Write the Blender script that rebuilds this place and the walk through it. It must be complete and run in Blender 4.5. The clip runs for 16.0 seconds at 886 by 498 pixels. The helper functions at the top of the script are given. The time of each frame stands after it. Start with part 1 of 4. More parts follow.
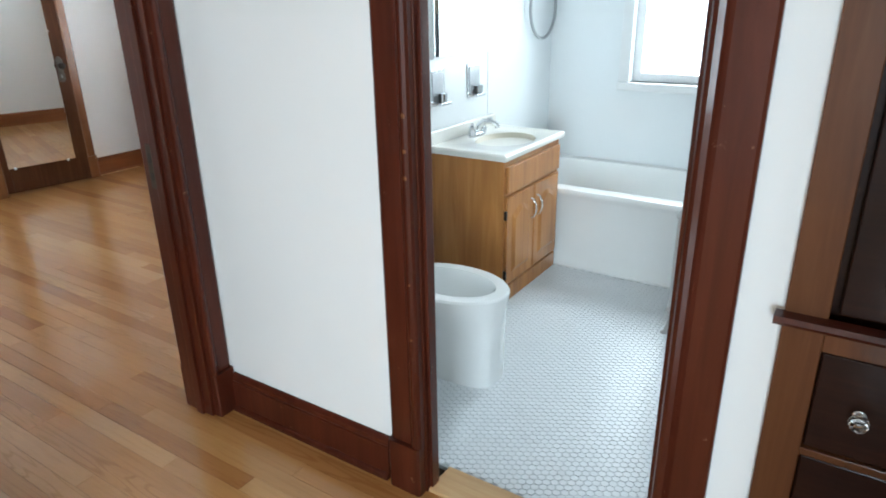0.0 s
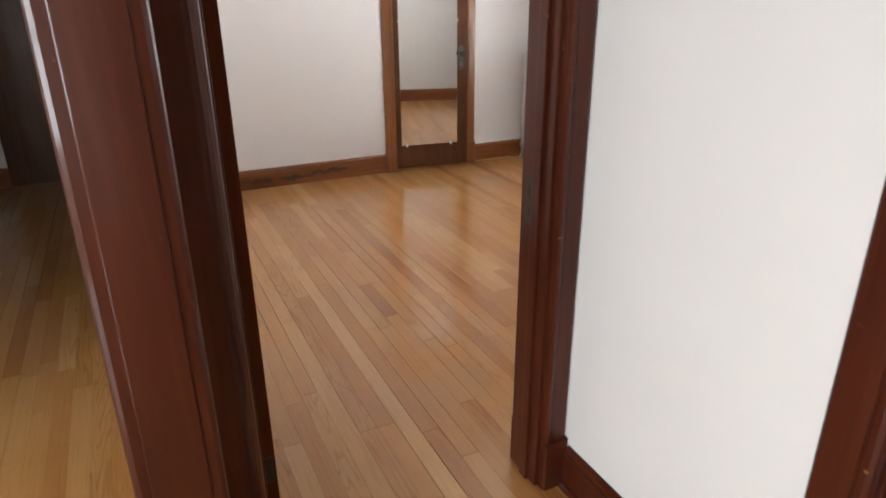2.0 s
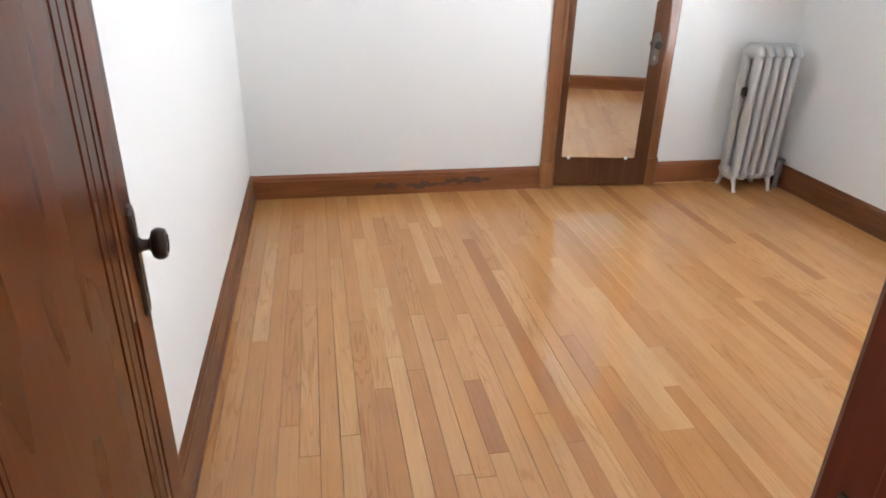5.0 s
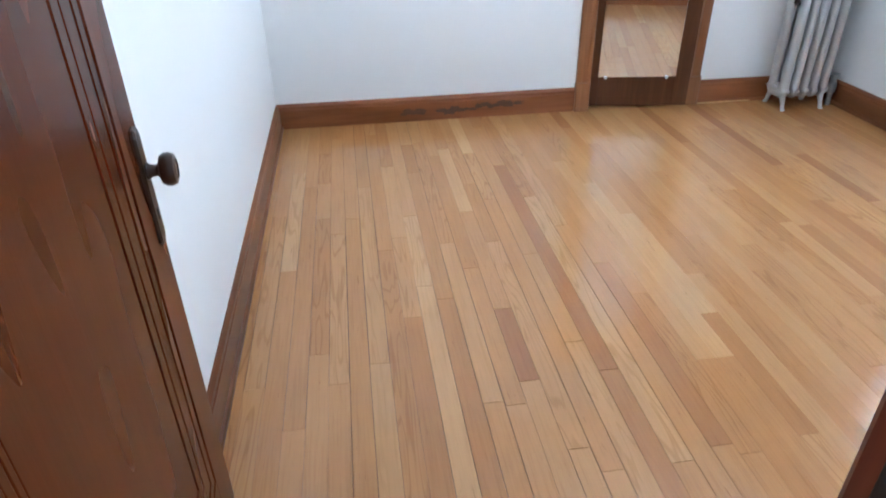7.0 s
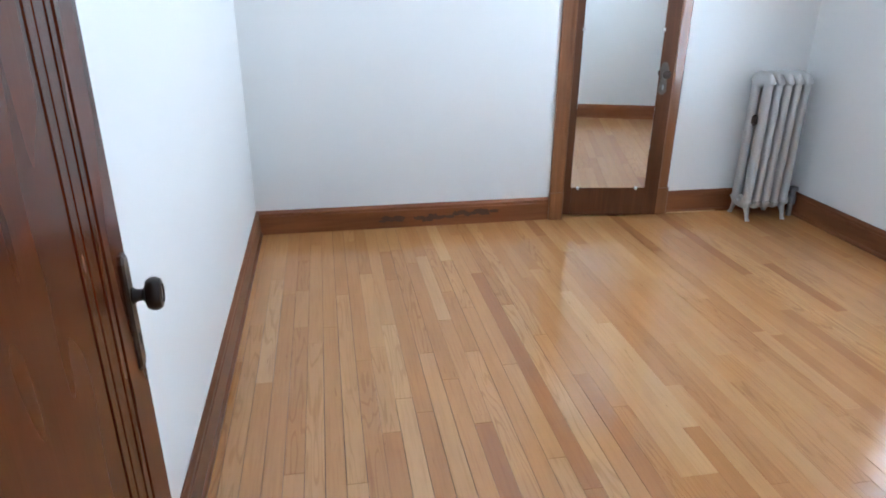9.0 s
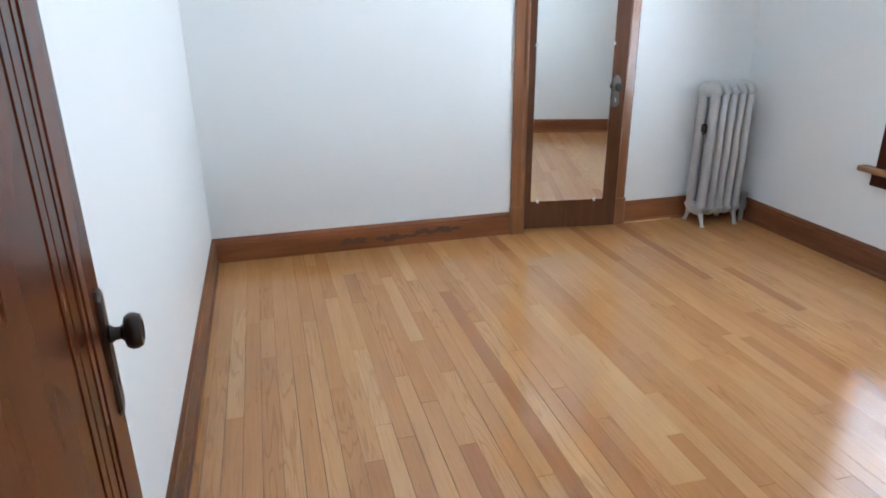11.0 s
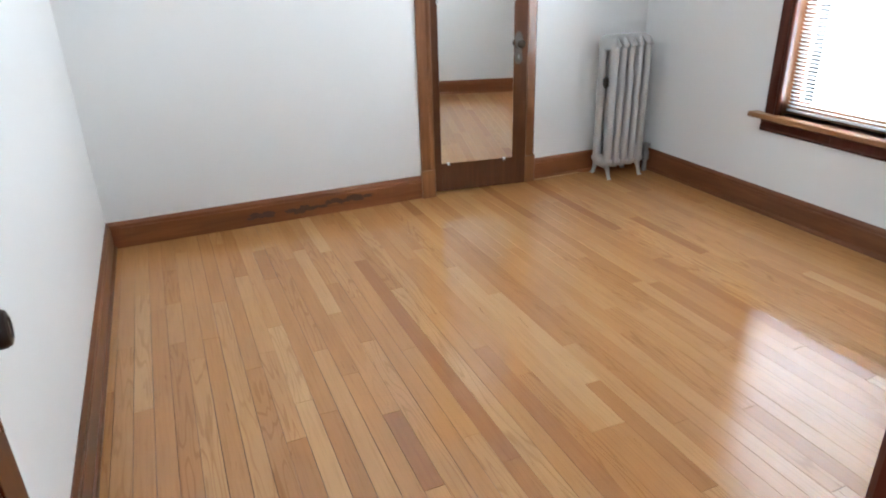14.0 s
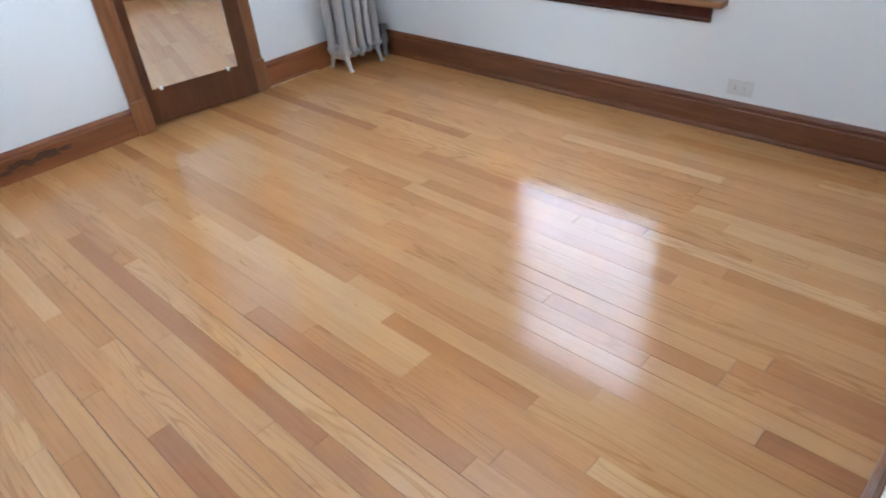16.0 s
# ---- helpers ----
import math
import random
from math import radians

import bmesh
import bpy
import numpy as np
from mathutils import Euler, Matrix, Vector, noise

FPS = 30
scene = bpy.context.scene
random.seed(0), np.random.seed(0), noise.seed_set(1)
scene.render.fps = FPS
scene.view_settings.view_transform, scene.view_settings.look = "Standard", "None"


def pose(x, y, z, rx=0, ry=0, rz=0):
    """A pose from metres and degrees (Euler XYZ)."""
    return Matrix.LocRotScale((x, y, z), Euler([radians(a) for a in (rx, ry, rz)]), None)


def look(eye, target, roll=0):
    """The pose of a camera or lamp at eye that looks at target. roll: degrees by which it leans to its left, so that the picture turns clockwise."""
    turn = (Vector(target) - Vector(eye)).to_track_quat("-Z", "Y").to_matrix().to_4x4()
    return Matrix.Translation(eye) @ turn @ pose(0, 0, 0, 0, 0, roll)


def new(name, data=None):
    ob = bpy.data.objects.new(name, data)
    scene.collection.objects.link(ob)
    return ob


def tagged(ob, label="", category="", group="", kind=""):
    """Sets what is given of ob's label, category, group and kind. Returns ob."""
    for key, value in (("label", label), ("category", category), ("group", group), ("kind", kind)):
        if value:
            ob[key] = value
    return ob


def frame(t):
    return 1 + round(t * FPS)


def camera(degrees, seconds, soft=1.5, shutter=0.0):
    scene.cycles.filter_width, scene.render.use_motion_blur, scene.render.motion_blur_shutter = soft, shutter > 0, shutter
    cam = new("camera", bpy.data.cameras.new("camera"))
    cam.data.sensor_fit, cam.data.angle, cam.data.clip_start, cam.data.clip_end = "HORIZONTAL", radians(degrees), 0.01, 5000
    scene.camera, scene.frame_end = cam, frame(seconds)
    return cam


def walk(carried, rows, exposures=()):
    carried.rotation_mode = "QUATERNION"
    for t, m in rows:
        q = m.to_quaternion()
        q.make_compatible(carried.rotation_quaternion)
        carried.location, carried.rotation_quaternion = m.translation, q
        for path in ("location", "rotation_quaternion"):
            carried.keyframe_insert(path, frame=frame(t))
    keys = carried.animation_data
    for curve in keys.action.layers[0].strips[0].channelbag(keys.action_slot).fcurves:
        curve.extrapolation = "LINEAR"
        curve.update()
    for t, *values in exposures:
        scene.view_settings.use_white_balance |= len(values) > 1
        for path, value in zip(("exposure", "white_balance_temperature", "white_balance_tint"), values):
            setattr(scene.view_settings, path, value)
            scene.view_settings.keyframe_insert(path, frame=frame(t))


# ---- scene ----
cam = camera(68.2, 16.0, soft=1.8, shutter=0.3)
PATH = [
    (0, (-1.338, -2.074, 1.459), (0.218, -1.048, 0.733), -1.0),
    (0.5, (-1.348, -2.025, 1.463), (0.135, -0.902, 0.731), -1.8),
    (1, (-1.345, -1.931, 1.452), (-0.069, -0.575, 0.723), -1.2),
    (1.5, (-1.201, -1.758, 1.484), (-0.226, -0.174, 0.748), -1.2),
    (2, (-1.088, -1.602, 1.511), (-0.285, 0.069, 0.763), -0.4),
    (2.5, (-1.005, -1.304, 1.505), (-0.21, 0.371, 0.754), -1.1),
    (3, (-0.924, -1.091, 1.506), (-0.181, 0.605, 0.75), -1.7),
    (3.5, (-0.78, -0.847, 1.517), (-0.253, 0.924, 0.753), 0.8),
    (6, (-0.571, -0.481, 1.471), (-0.281, 1.223, 0.465), 0.8),
    (6.5, (-0.559, -0.47, 1.439), (-0.325, 1.177, 0.329), -0.4),
    (7, (-0.557, -0.454, 1.46), (-0.33, 1.248, 0.435), -1.0),
    (7.5, (-0.546, -0.453, 1.488), (-0.318, 1.343, 0.637), -1.1),
    (8, (-0.546, -0.448, 1.494), (-0.32, 1.371, 0.694), -2.2),
    (8.5, (-0.56, -0.453, 1.504), (-0.285, 1.372, 0.732), -0.9),
    (9, (-0.579, -0.437, 1.513), (-0.251, 1.384, 0.753), 0.4),
    (11.5, (-0.665, -0.369, 1.49), (-0.17, 1.437, 0.789), -0.9),
    (12, (-0.651, -0.37, 1.492), (-0.164, 1.437, 0.786), -1.2),
    (12.5, (-0.641, -0.368, 1.493), (-0.142, 1.434, 0.783), -1.3),
    (13, (-0.642, -0.367, 1.489), (-0.15, 1.435, 0.775), -1.3),
    (13.5, (-0.653, -0.358, 1.487), (-0.108, 1.422, 0.756), -1.1),
    (14, (-0.619, -0.335, 1.467), (0.083, 1.356, 0.663), -1.7),
    (14.5, (-0.535, -0.243, 1.44), (0.167, 1.371, 0.491), -2.4),
    (15, (-0.457, -0.177, 1.416), (0.142, 1.425, 0.379), -4.0),
    (15.5, (-0.393, -0.081, 1.432), (0.566, 1.3, 0.349), -4.5),
    (16, (-0.354, -0.014, 1.405), (0.794, 1.177, 0.281), -5.2),
]
walk(cam, [(t, look(eye, target, roll)) for t, eye, target, roll in PATH],
     exposures=[(0.0, -0.58, 6200, 6), (1.5, -0.64, 6800, 13), (2.5, -0.20, 7200, 16), (3.7, 0.10, 7400, 14), (5.8, 0.14, 5500, 6), (7.5, 0.16, 5200, 4),
                (9.0, -0.04, 5300, 4), (12.5, -0.10, 5700, 3), (14.0, -0.06, 5900, 5), (16.0, 0.13, 5250, 4)])

# ---- world and lights ----
world = bpy.data.worlds.new("sky")
scene.world = world
world.use_nodes = True
wn = world.node_tree.nodes
sky = wn.new("ShaderNodeTexSky")
sky.sky_type = "NISHITA"
sky.sun_disc = False
sky.sun_elevation = radians(40)
sky.sun_rotation = radians(200)
world.node_tree.links.new(sky.outputs[0], wn["Background"].inputs[0])
wn["Background"].inputs[1].default_value = 0.1


def window_light(name, eye, target, width, height, watts, colour):
    d = bpy.data.lights.new(name, "AREA")
    d.shape, d.size, d.size_y, d.energy, d.color = "RECTANGLE", width, height, watts, colour
    ob = new(name, d)
    ob.matrix_world = look(eye, target)
    return ob


window_light("daylight_bedroom", (2.93, 1.855, 1.40), (0, 1.855, 1.40), 1.10, 1.56, 215, (0.91, 0.95, 1.0))
window_light("daylight_bathroom", (2.93, -1.15, 1.36), (0, -1.15, 1.36), 0.74, 0.84, 66, (0.84, 0.94, 1.0))
window_light("daylight_front_room", (-4.78, -3.1, 1.22), (0, -3.1, 1.22), 1.5, 1.5, 310, (0.78, 0.91, 1.0))

# ---- materials ----


def material(name):
    m = bpy.data.materials.new(name)
    m.use_nodes = True
    t = m.node_tree
    return m, t, t.nodes, t.links, t.nodes["Principled BSDF"]


def ramp(n, stops):
    r = n.new("ShaderNodeValToRGB")
    e = r.color_ramp.elements
    while len(e) < len(stops):
        e.new(0.5)
    for el, (p, c) in zip(e, stops):
        el.position, el.color = p, (*c, 1)
    return r


def noise_node(n, l, vec, scale, detail=3.0, rough=0.55, distort=0.0):
    k = n.new("ShaderNodeTexNoise")
    k.inputs["Scale"].default_value, k.inputs["Detail"].default_value = scale, detail
    k.inputs["Roughness"].default_value, k.inputs["Distortion"].default_value = rough, distort
    l.new(vec, k.inputs["Vector"])
    return k


def scaled(n, l, vec, sx, sy, sz):
    k = n.new("ShaderNodeVectorMath")
    k.operation = "MULTIPLY"
    k.inputs[1].default_value = (sx, sy, sz)
    l.new(vec, k.inputs[0])
    return k.outputs[0]


def mixed(n, l, a, b, fac, mode="MIX"):
    k = n.new("ShaderNodeMix")
    k.data_type, k.blend_type = "RGBA", mode
    for sock, v in ((k.inputs[0], fac), (k.inputs[6], a), (k.inputs[7], b)):
        if hasattr(v, "is_output"):
            l.new(v, sock)
        else:
            sock.default_value = v if isinstance(v, float) else (*v, 1)
    return k.outputs[2]


def bumped(n, l, height, strength, distance, bsdf):
    b = n.new("ShaderNodeBump")
    b.inputs["Strength"].default_value, b.inputs["Distance"].default_value = strength, distance
    l.new(height, b.inputs["Height"])
    l.new(b.outputs[0], bsdf.inputs["Normal"])


def wall_paint(name, colour, rough=0.55):
    m, t, n, l, p = material(name)
    pos = n.new("ShaderNodeNewGeometry").outputs["Position"]
    big = noise_node(n, l, pos, 1.3, 3)
    c = mixed(n, l, tuple(v * 0.96 for v in colour), colour, big.outputs[0])
    l.new(c, p.inputs["Base Color"])
    p.inputs["Roughness"].default_value = rough
    p.inputs["Specular IOR Level"].default_value = 0.35
    fine = noise_node(n, l, pos, 140, 2)
    lump = noise_node(n, l, pos, 5, 2)
    s = n.new("ShaderNodeMath")
    s.operation = "MULTIPLY_ADD"
    s.inputs[1].default_value = 4.0
    l.new(lump.outputs[0], s.inputs[0])
    l.new(fine.outputs[0], s.inputs[2])
    bumped(n, l, s.outputs[0], 0.25, 0.0012, p)
    return m


def stained_wood(name, dark, mid, light, axis, rough=0.3, coat=0.35, worn=0.0, scale=1.0, spec=0.3):
    """Varnished wood with the grain along one axis (0, 1 or 2)."""
    m, t, n, l, p = material(name)
    pos = n.new("ShaderNodeNewGeometry").outputs["Position"]
    k = [38.0 * scale] * 3
    k[axis] = 2.2 * scale
    grain = noise_node(n, l, scaled(n, l, pos, *k), 1.0, 5, 0.65, 0.6)
    k2 = [2.5] * 3
    k2[axis] = 0.7
    blotch = noise_node(n, l, scaled(n, l, pos, *k2), 1.0, 3, 0.6)
    r = ramp(n, [(0.2, dark), (0.5, mid), (0.8, light)])
    l.new(grain.outputs[0], r.inputs[0])
    rb = ramp(n, [(0.3, (0.62, 0.58, 0.55)), (0.65, (1.08, 1.08, 1.08))])
    l.new(blotch.outputs[0], rb.inputs[0])
    c = mixed(n, l, r.outputs[0], rb.outputs[0], 1.0, "MULTIPLY")
    if worn:
        chips = noise_node(n, l, pos, 26, 6, 0.75)
        rc = ramp(n, [(0.66, (0, 0, 0)), (0.72, (worn, worn, worn))])
        l.new(chips.outputs[0], rc.inputs[0])
        c = mixed(n, l, c, (0.42, 0.27, 0.16), rc.outputs[0])
    l.new(c, p.inputs["Base Color"])
    rr = ramp(n, [(0.3, (rough,) * 3), (0.7, (rough * 1.3,) * 3)])
    l.new(blotch.outputs[0], rr.inputs[0])
    l.new(rr.outputs[0], p.inputs["Roughness"])
    p.inputs["Coat Weight"].default_value = coat
    p.inputs["Coat Roughness"].default_value = 0.09
    p.inputs["Specular IOR Level"].default_value = spec
    bumped(n, l, grain.outputs[0], 0.18, 0.0015, p)
    return m


def plank_oak(name):
    """Varnished oak strip: the tone goes by the board, the grain along y."""
    m, t, n, l, p = material(name)
    geo = n.new("ShaderNodeNewGeometry")
    info = n.new("ShaderNodeObjectInfo")
    add = n.new("ShaderNodeMath")
    add.operation = "ADD"
    l.new(geo.outputs["Random Per Island"], add.inputs[0])
    l.new(info.outputs["Random"], add.inputs[1])
    fr = n.new("ShaderNodeMath")
    fr.operation = "FRACT"
    l.new(add.outputs[0], fr.inputs[0])
    tone = ramp(n, [(0.0, (0.370, 0.150, 0.046)), (0.08, (0.410, 0.175, 0.055)), (0.17, (0.465, 0.215, 0.069)), (0.5, (0.500, 0.243, 0.082)),
                    (0.88, (0.535, 0.280, 0.102)), (1.0, (0.595, 0.340, 0.142))])
    l.new(fr.outputs[0], tone.inputs[0])
    shift = n.new("ShaderNodeCombineXYZ")
    big = n.new("ShaderNodeMath")
    big.operation = "MULTIPLY"
    big.inputs[1].default_value = 91.0
    l.new(fr.outputs[0], big.inputs[0])
    l.new(big.outputs[0], shift.inputs[0])
    l.new(big.outputs[0], shift.inputs[1])
    vec = n.new("ShaderNodeVectorMath")
    l.new(geo.outputs["Position"], vec.inputs[0])
    l.new(shift.outputs[0], vec.inputs[1])
    streak = noise_node(n, l, scaled(n, l, vec.outputs[0], 95, 3.0, 20), 1.0, 5, 0.7, 0.3)
    rs = ramp(n, [(0.28, (0.86, 0.81, 0.75)), (0.5, (1.0, 1.0, 1.0)), (0.8, (1.06, 1.055, 1.04))])
    l.new(streak.outputs[0], rs.inputs[0])
    c = mixed(n, l, tone.outputs[0], rs.outputs[0], 1.0, "MULTIPLY")
    arch = noise_node(n, l, scaled(n, l, vec.outputs[0], 15, 1.15, 3), 1.0, 2, 0.4, 0.25)
    ring = n.new("ShaderNodeMath")
    ring.operation = "MULTIPLY"
    ring.inputs[1].default_value = 60.0
    l.new(arch.outputs[0], ring.inputs[0])
    sn = n.new("ShaderNodeMath")
    sn.operation = "SINE"
    l.new(ring.outputs[0], sn.inputs[0])
    rr = ramp(n, [(0.55, (1, 1, 1)), (0.97, (0.76, 0.68, 0.58))])
    l.new(sn.outputs[0], rr.inputs[0])
    # only some boards are flat-sawn and show arched rings
    pick = n.new("ShaderNodeMath")
    pick.operation = "MULTIPLY"
    pick.inputs[1].default_value = 17.3
    l.new(fr.outputs[0], pick.inputs[0])
    pf = n.new("ShaderNodeMath")
    pf.operation = "FRACT"
    l.new(pick.outputs[0], pf.inputs[0])
    rp = ramp(n, [(0.62, (0.06, 0.06, 0.06)), (0.75, (0.7, 0.7, 0.7))])
    l.new(pf.outputs[0], rp.inputs[0])
    c = mixed(n, l, c, rr.outputs[0], rp.outputs[0], "MULTIPLY")
    fleck = noise_node(n, l, scaled(n, l, vec.outputs[0], 70, 7, 20), 1.0, 3, 0.6, 0.8)
    rf = ramp(n, [(0.67, (1, 1, 1)), (0.76, (0.62, 0.50, 0.40))])
    l.new(fleck.outputs[0], rf.inputs[0])
    c = mixed(n, l, c, rf.outputs[0], 0.8, "MULTIPLY")
    cloud = noise_node(n, l, scaled(n, l, vec.outputs[0], 9, 1.6, 3), 1.0, 3, 0.6)
    rcl = ramp(n, [(0.3, (0.94, 0.91, 0.87)), (0.7, (1.04, 1.05, 1.06))])
    l.new(cloud.outputs[0], rcl.inputs[0])
    c = mixed(n, l, c, rcl.outputs[0], 1.0, "MULTIPLY")
    wear = noise_node(n, l, geo.outputs["Position"], 1.7, 4, 0.6)
    rw = ramp(n, [(0.2, (0.99, 0.98, 0.97)), (0.8, (1.01, 1.01, 1.01))])
    l.new(wear.outputs[0], rw.inputs[0])
    c = mixed(n, l, c, rw.outputs[0], 1.0, "MULTIPLY")
    l.new(c, p.inputs["Base Color"])
    ro = ramp(n, [(0.2, (0.295, 0.295, 0.295)), (0.8, (0.33, 0.33, 0.33))])
    l.new(wear.outputs[0], ro.inputs[0])
    l.new(ro.outputs[0], p.inputs["Roughness"])
    p.inputs["Specular IOR Level"].default_value = 0.06
    p.inputs["Coat Weight"].default_value = 0.95
    p.inputs["Coat IOR"].default_value = 1.55
    p.inputs["Coat Roughness"].default_value = 0.14
    wave = noise_node(n, l, scaled(n, l, vec.outputs[0], 22, 3.0, 3), 1.0, 2, 0.5)
    wb = n.new("ShaderNodeBump")
    wb.inputs["Strength"].default_value, wb.inputs["Distance"].default_value = 0.25, 0.0012
    l.new(wave.outputs[0], wb.inputs["Height"])
    l.new(wb.outputs[0], p.inputs["Coat Normal"])
    bumped(n, l, streak.outputs[0], 0.1, 0.001, p)
    return m


def plain(name, colour, rough=0.4, metal=0.0, vary=0.12, scale=18.0, bump=0.1, coat=0.0):
    m, t, n, l, p = material(name)
    pos = n.new("ShaderNodeNewGeometry").outputs["Position"]
    k = noise_node(n, l, pos, scale, 4, 0.6)
    c = mixed(n, l, tuple(v * (1 - vary) for v in colour), tuple(min(1.0, v * (1 + vary)) for v in colour), k.outputs[0])
    l.new(c, p.inputs["Base Color"])
    p.inputs["Roughness"].default_value, p.inputs["Metallic"].default_value = rough, metal
    p.inputs["Coat Weight"].default_value = coat
    if bump:
        f = noise_node(n, l, pos, scale * 8, 3)
        bumped(n, l, f.outputs[0], bump, 0.001, p)
    return m


def glass_material():
    m, t, n, l, p = material("clear_glass")
    p.inputs["Transmission Weight"].default_value = 1.0
    p.inputs["Roughness"].default_value = 0.0
    p.inputs["IOR"].default_value = 1.45
    return m


def slat_material():
    m, t, n, l, p = material("blind_slat_white")
    p.inputs["Base Color"].default_value = (0.82, 0.83, 0.82, 1)
    p.inputs["Roughness"].default_value = 0.4
    tr = n.new("ShaderNodeBsdfTranslucent")
    tr.inputs[0].default_value = (0.85, 0.86, 0.86, 1)
    mx = n.new("ShaderNodeMixShader")
    mx.inputs[0].default_value = 0.72
    l.new(p.outputs[0], mx.inputs[1])
    l.new(tr.outputs[0], mx.inputs[2])
    l.new(mx.outputs[0], n["Material Output"].inputs[0])
    return m


WALL = wall_paint("warm_white_wall_paint", (0.87, 0.87, 0.86))
BATHWALL = wall_paint("bathroom_gloss_white", (0.80, 0.83, 0.84), 0.22)
CEIL = wall_paint("ceiling_white", (0.88, 0.88, 0.87), 0.7)
CASING = stained_wood("red_brown_varnished_wood", (0.054, 0.0105, 0.0052), (0.080, 0.0165, 0.0076), (0.110, 0.026, 0.012), 2, 0.3, 0.3, 0.55, 0.7, 0.16)
DOORWOOD = stained_wood("walnut_brown_door_wood", (0.062, 0.0122, 0.0031), (0.080, 0.0162, 0.0040), (0.100, 0.0220, 0.0056), 2, 0.24, 0.06, 0.0, 0.8, 0.10)
DARKDOOR = stained_wood("dark_closet_door_wood", (0.072, 0.024, 0.009), (0.105, 0.037, 0.014), (0.145, 0.056, 0.023), 2, 0.3, 0.25, 0.0, 0.7, 0.2)
TRIM = stained_wood("brown_trim_wood", (0.17, 0.062, 0.022), (0.25, 0.100, 0.037), (0.33, 0.145, 0.057), 2, 0.3, 0.3)
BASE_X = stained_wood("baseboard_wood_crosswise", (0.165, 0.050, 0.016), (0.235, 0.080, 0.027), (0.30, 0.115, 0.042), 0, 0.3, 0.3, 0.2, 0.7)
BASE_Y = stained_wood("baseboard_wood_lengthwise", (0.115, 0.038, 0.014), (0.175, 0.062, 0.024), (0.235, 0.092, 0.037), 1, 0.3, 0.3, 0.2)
SILL = stained_wood("golden_sill_wood", (0.25, 0.12, 0.05), (0.36, 0.18, 0.08), (0.46, 0.26, 0.12), 1, 0.3, 0.3)
CABWOOD = stained_wood("cabinet_frame_wood", (0.090, 0.030, 0.011), (0.130, 0.046, 0.017), (0.170, 0.066, 0.026), 2, 0.35, 0.2, 0.0, 0.7, 0.15)
CABDARK = stained_wood("dark_drawer_wood", (0.014, 0.0045, 0.003), (0.022, 0.0070, 0.004), (0.034, 0.012, 0.006), 1, 0.35, 0.1, 0.0, 1.0, 0.1)
OAK = plank_oak("oak_strip_floor")
VANOAK = stained_wood("honey_oak_vanity", (0.26, 0.095, 0.022), (0.42, 0.172, 0.044), (0.52, 0.245, 0.072), 2, 0.32, 0.3, 0.0, 0.55)
THRESH = stained_wood("pale_threshold_oak", (0.42, 0.24, 0.10), (0.55, 0.34, 0.16), (0.62, 0.42, 0.22), 1, 0.35, 0.2)
# dark floor joints; also the painted shade in the door's panel grooves
GAP = plain("dark_joint_and_groove_shade", (0.035, 0.018, 0.009), 0.8)
GROUT = plain("grey_grout", (0.42, 0.45, 0.47), 0.8, 0, 0.2, 40)
HEX = plain("white_hex_tile_glaze", (0.72, 0.745, 0.765), 0.36, 0, 0.05, 30, 0.03)
PORC = plain("white_porcelain", (0.80, 0.81, 0.80), 0.12, 0, 0.03, 6, 0.0, 0.4)
MARBLE = plain("cream_cultured_marble", (0.80, 0.78, 0.72), 0.15, 0, 0.05, 5, 0.0, 0.3)
BOWL = plain("almond_basin", (0.66, 0.60, 0.48), 0.18, 0, 0.04, 5, 0.0, 0.3)
CHROME = plain("chrome", (0.70, 0.72, 0.74), 0.12, 1.0, 0.05)
BRONZE = plain("aged_bronze", (0.050, 0.036, 0.028), 0.34, 0.75, 0.45, 60, 0.3)
BRASS = plain("worn_brass_plate", (0.11, 0.095, 0.08), 0.4, 0.3, 0.4, 60, 0.3)
BLACKIRON = plain("dark_brown_knob", (0.030, 0.017, 0.012), 0.28, 0.2, 0.3, 40)
SILVER = plain("silver_radiator_paint", (0.53, 0.53, 0.52), 0.36, 0.3, 0.05, 20, 0.02)
MIRROR = plain("mirror_silvering", (0.86, 0.88, 0.87), 0.01, 1.0, 0.0, 2, 0.0)
GLASS = glass_material()
SLAT = slat_material()
WHITE = plain("white_gloss_paint", (0.80, 0.81, 0.81), 0.25, 0, 0.03, 8, 0.04)
GREYBOX = plain("grey_metal_recess", (0.30, 0.31, 0.32), 0.3, 0.7, 0.2)
RUBBER = plain("grey_hose_vinyl", (0.34, 0.36, 0.37), 0.35)
IVORY = plain("ivory_plastic", (0.72, 0.70, 0.66), 0.35, 0, 0.03, 10, 0.0)
DARKSLOT = plain("dark_slot", (0.02, 0.02, 0.02), 0.7)
STAIN = plain("dark_worn_stain", (0.070, 0.024, 0.011), 0.45, 0, 0.6, 40)

# ---- mesh helpers ----


def box(bm, x0, x1, y0, y1, z0, z1, bevel=0.0):
    vs = [bm.verts.new((x, y, z)) for z in (z0, z1) for x, y in ((x0, y0), (x1, y0), (x1, y1), (x0, y1))]
    fs = [bm.faces.new([vs[i] for i in q]) for q in ((3, 2, 1, 0), (4, 5, 6, 7), (0, 1, 5, 4), (1, 2, 6, 5), (2, 3, 7, 6), (3, 0, 4, 7))]
    if bevel:
        es = {e for f in fs for e in f.edges}
        bmesh.ops.bevel(bm, geom=list(es), offset=bevel, segments=2, profile=0.5, affect="EDGES")
    return bm


def boxed(*a, bevel=0.0):
    return box(bmesh.new(), *a, bevel=bevel)


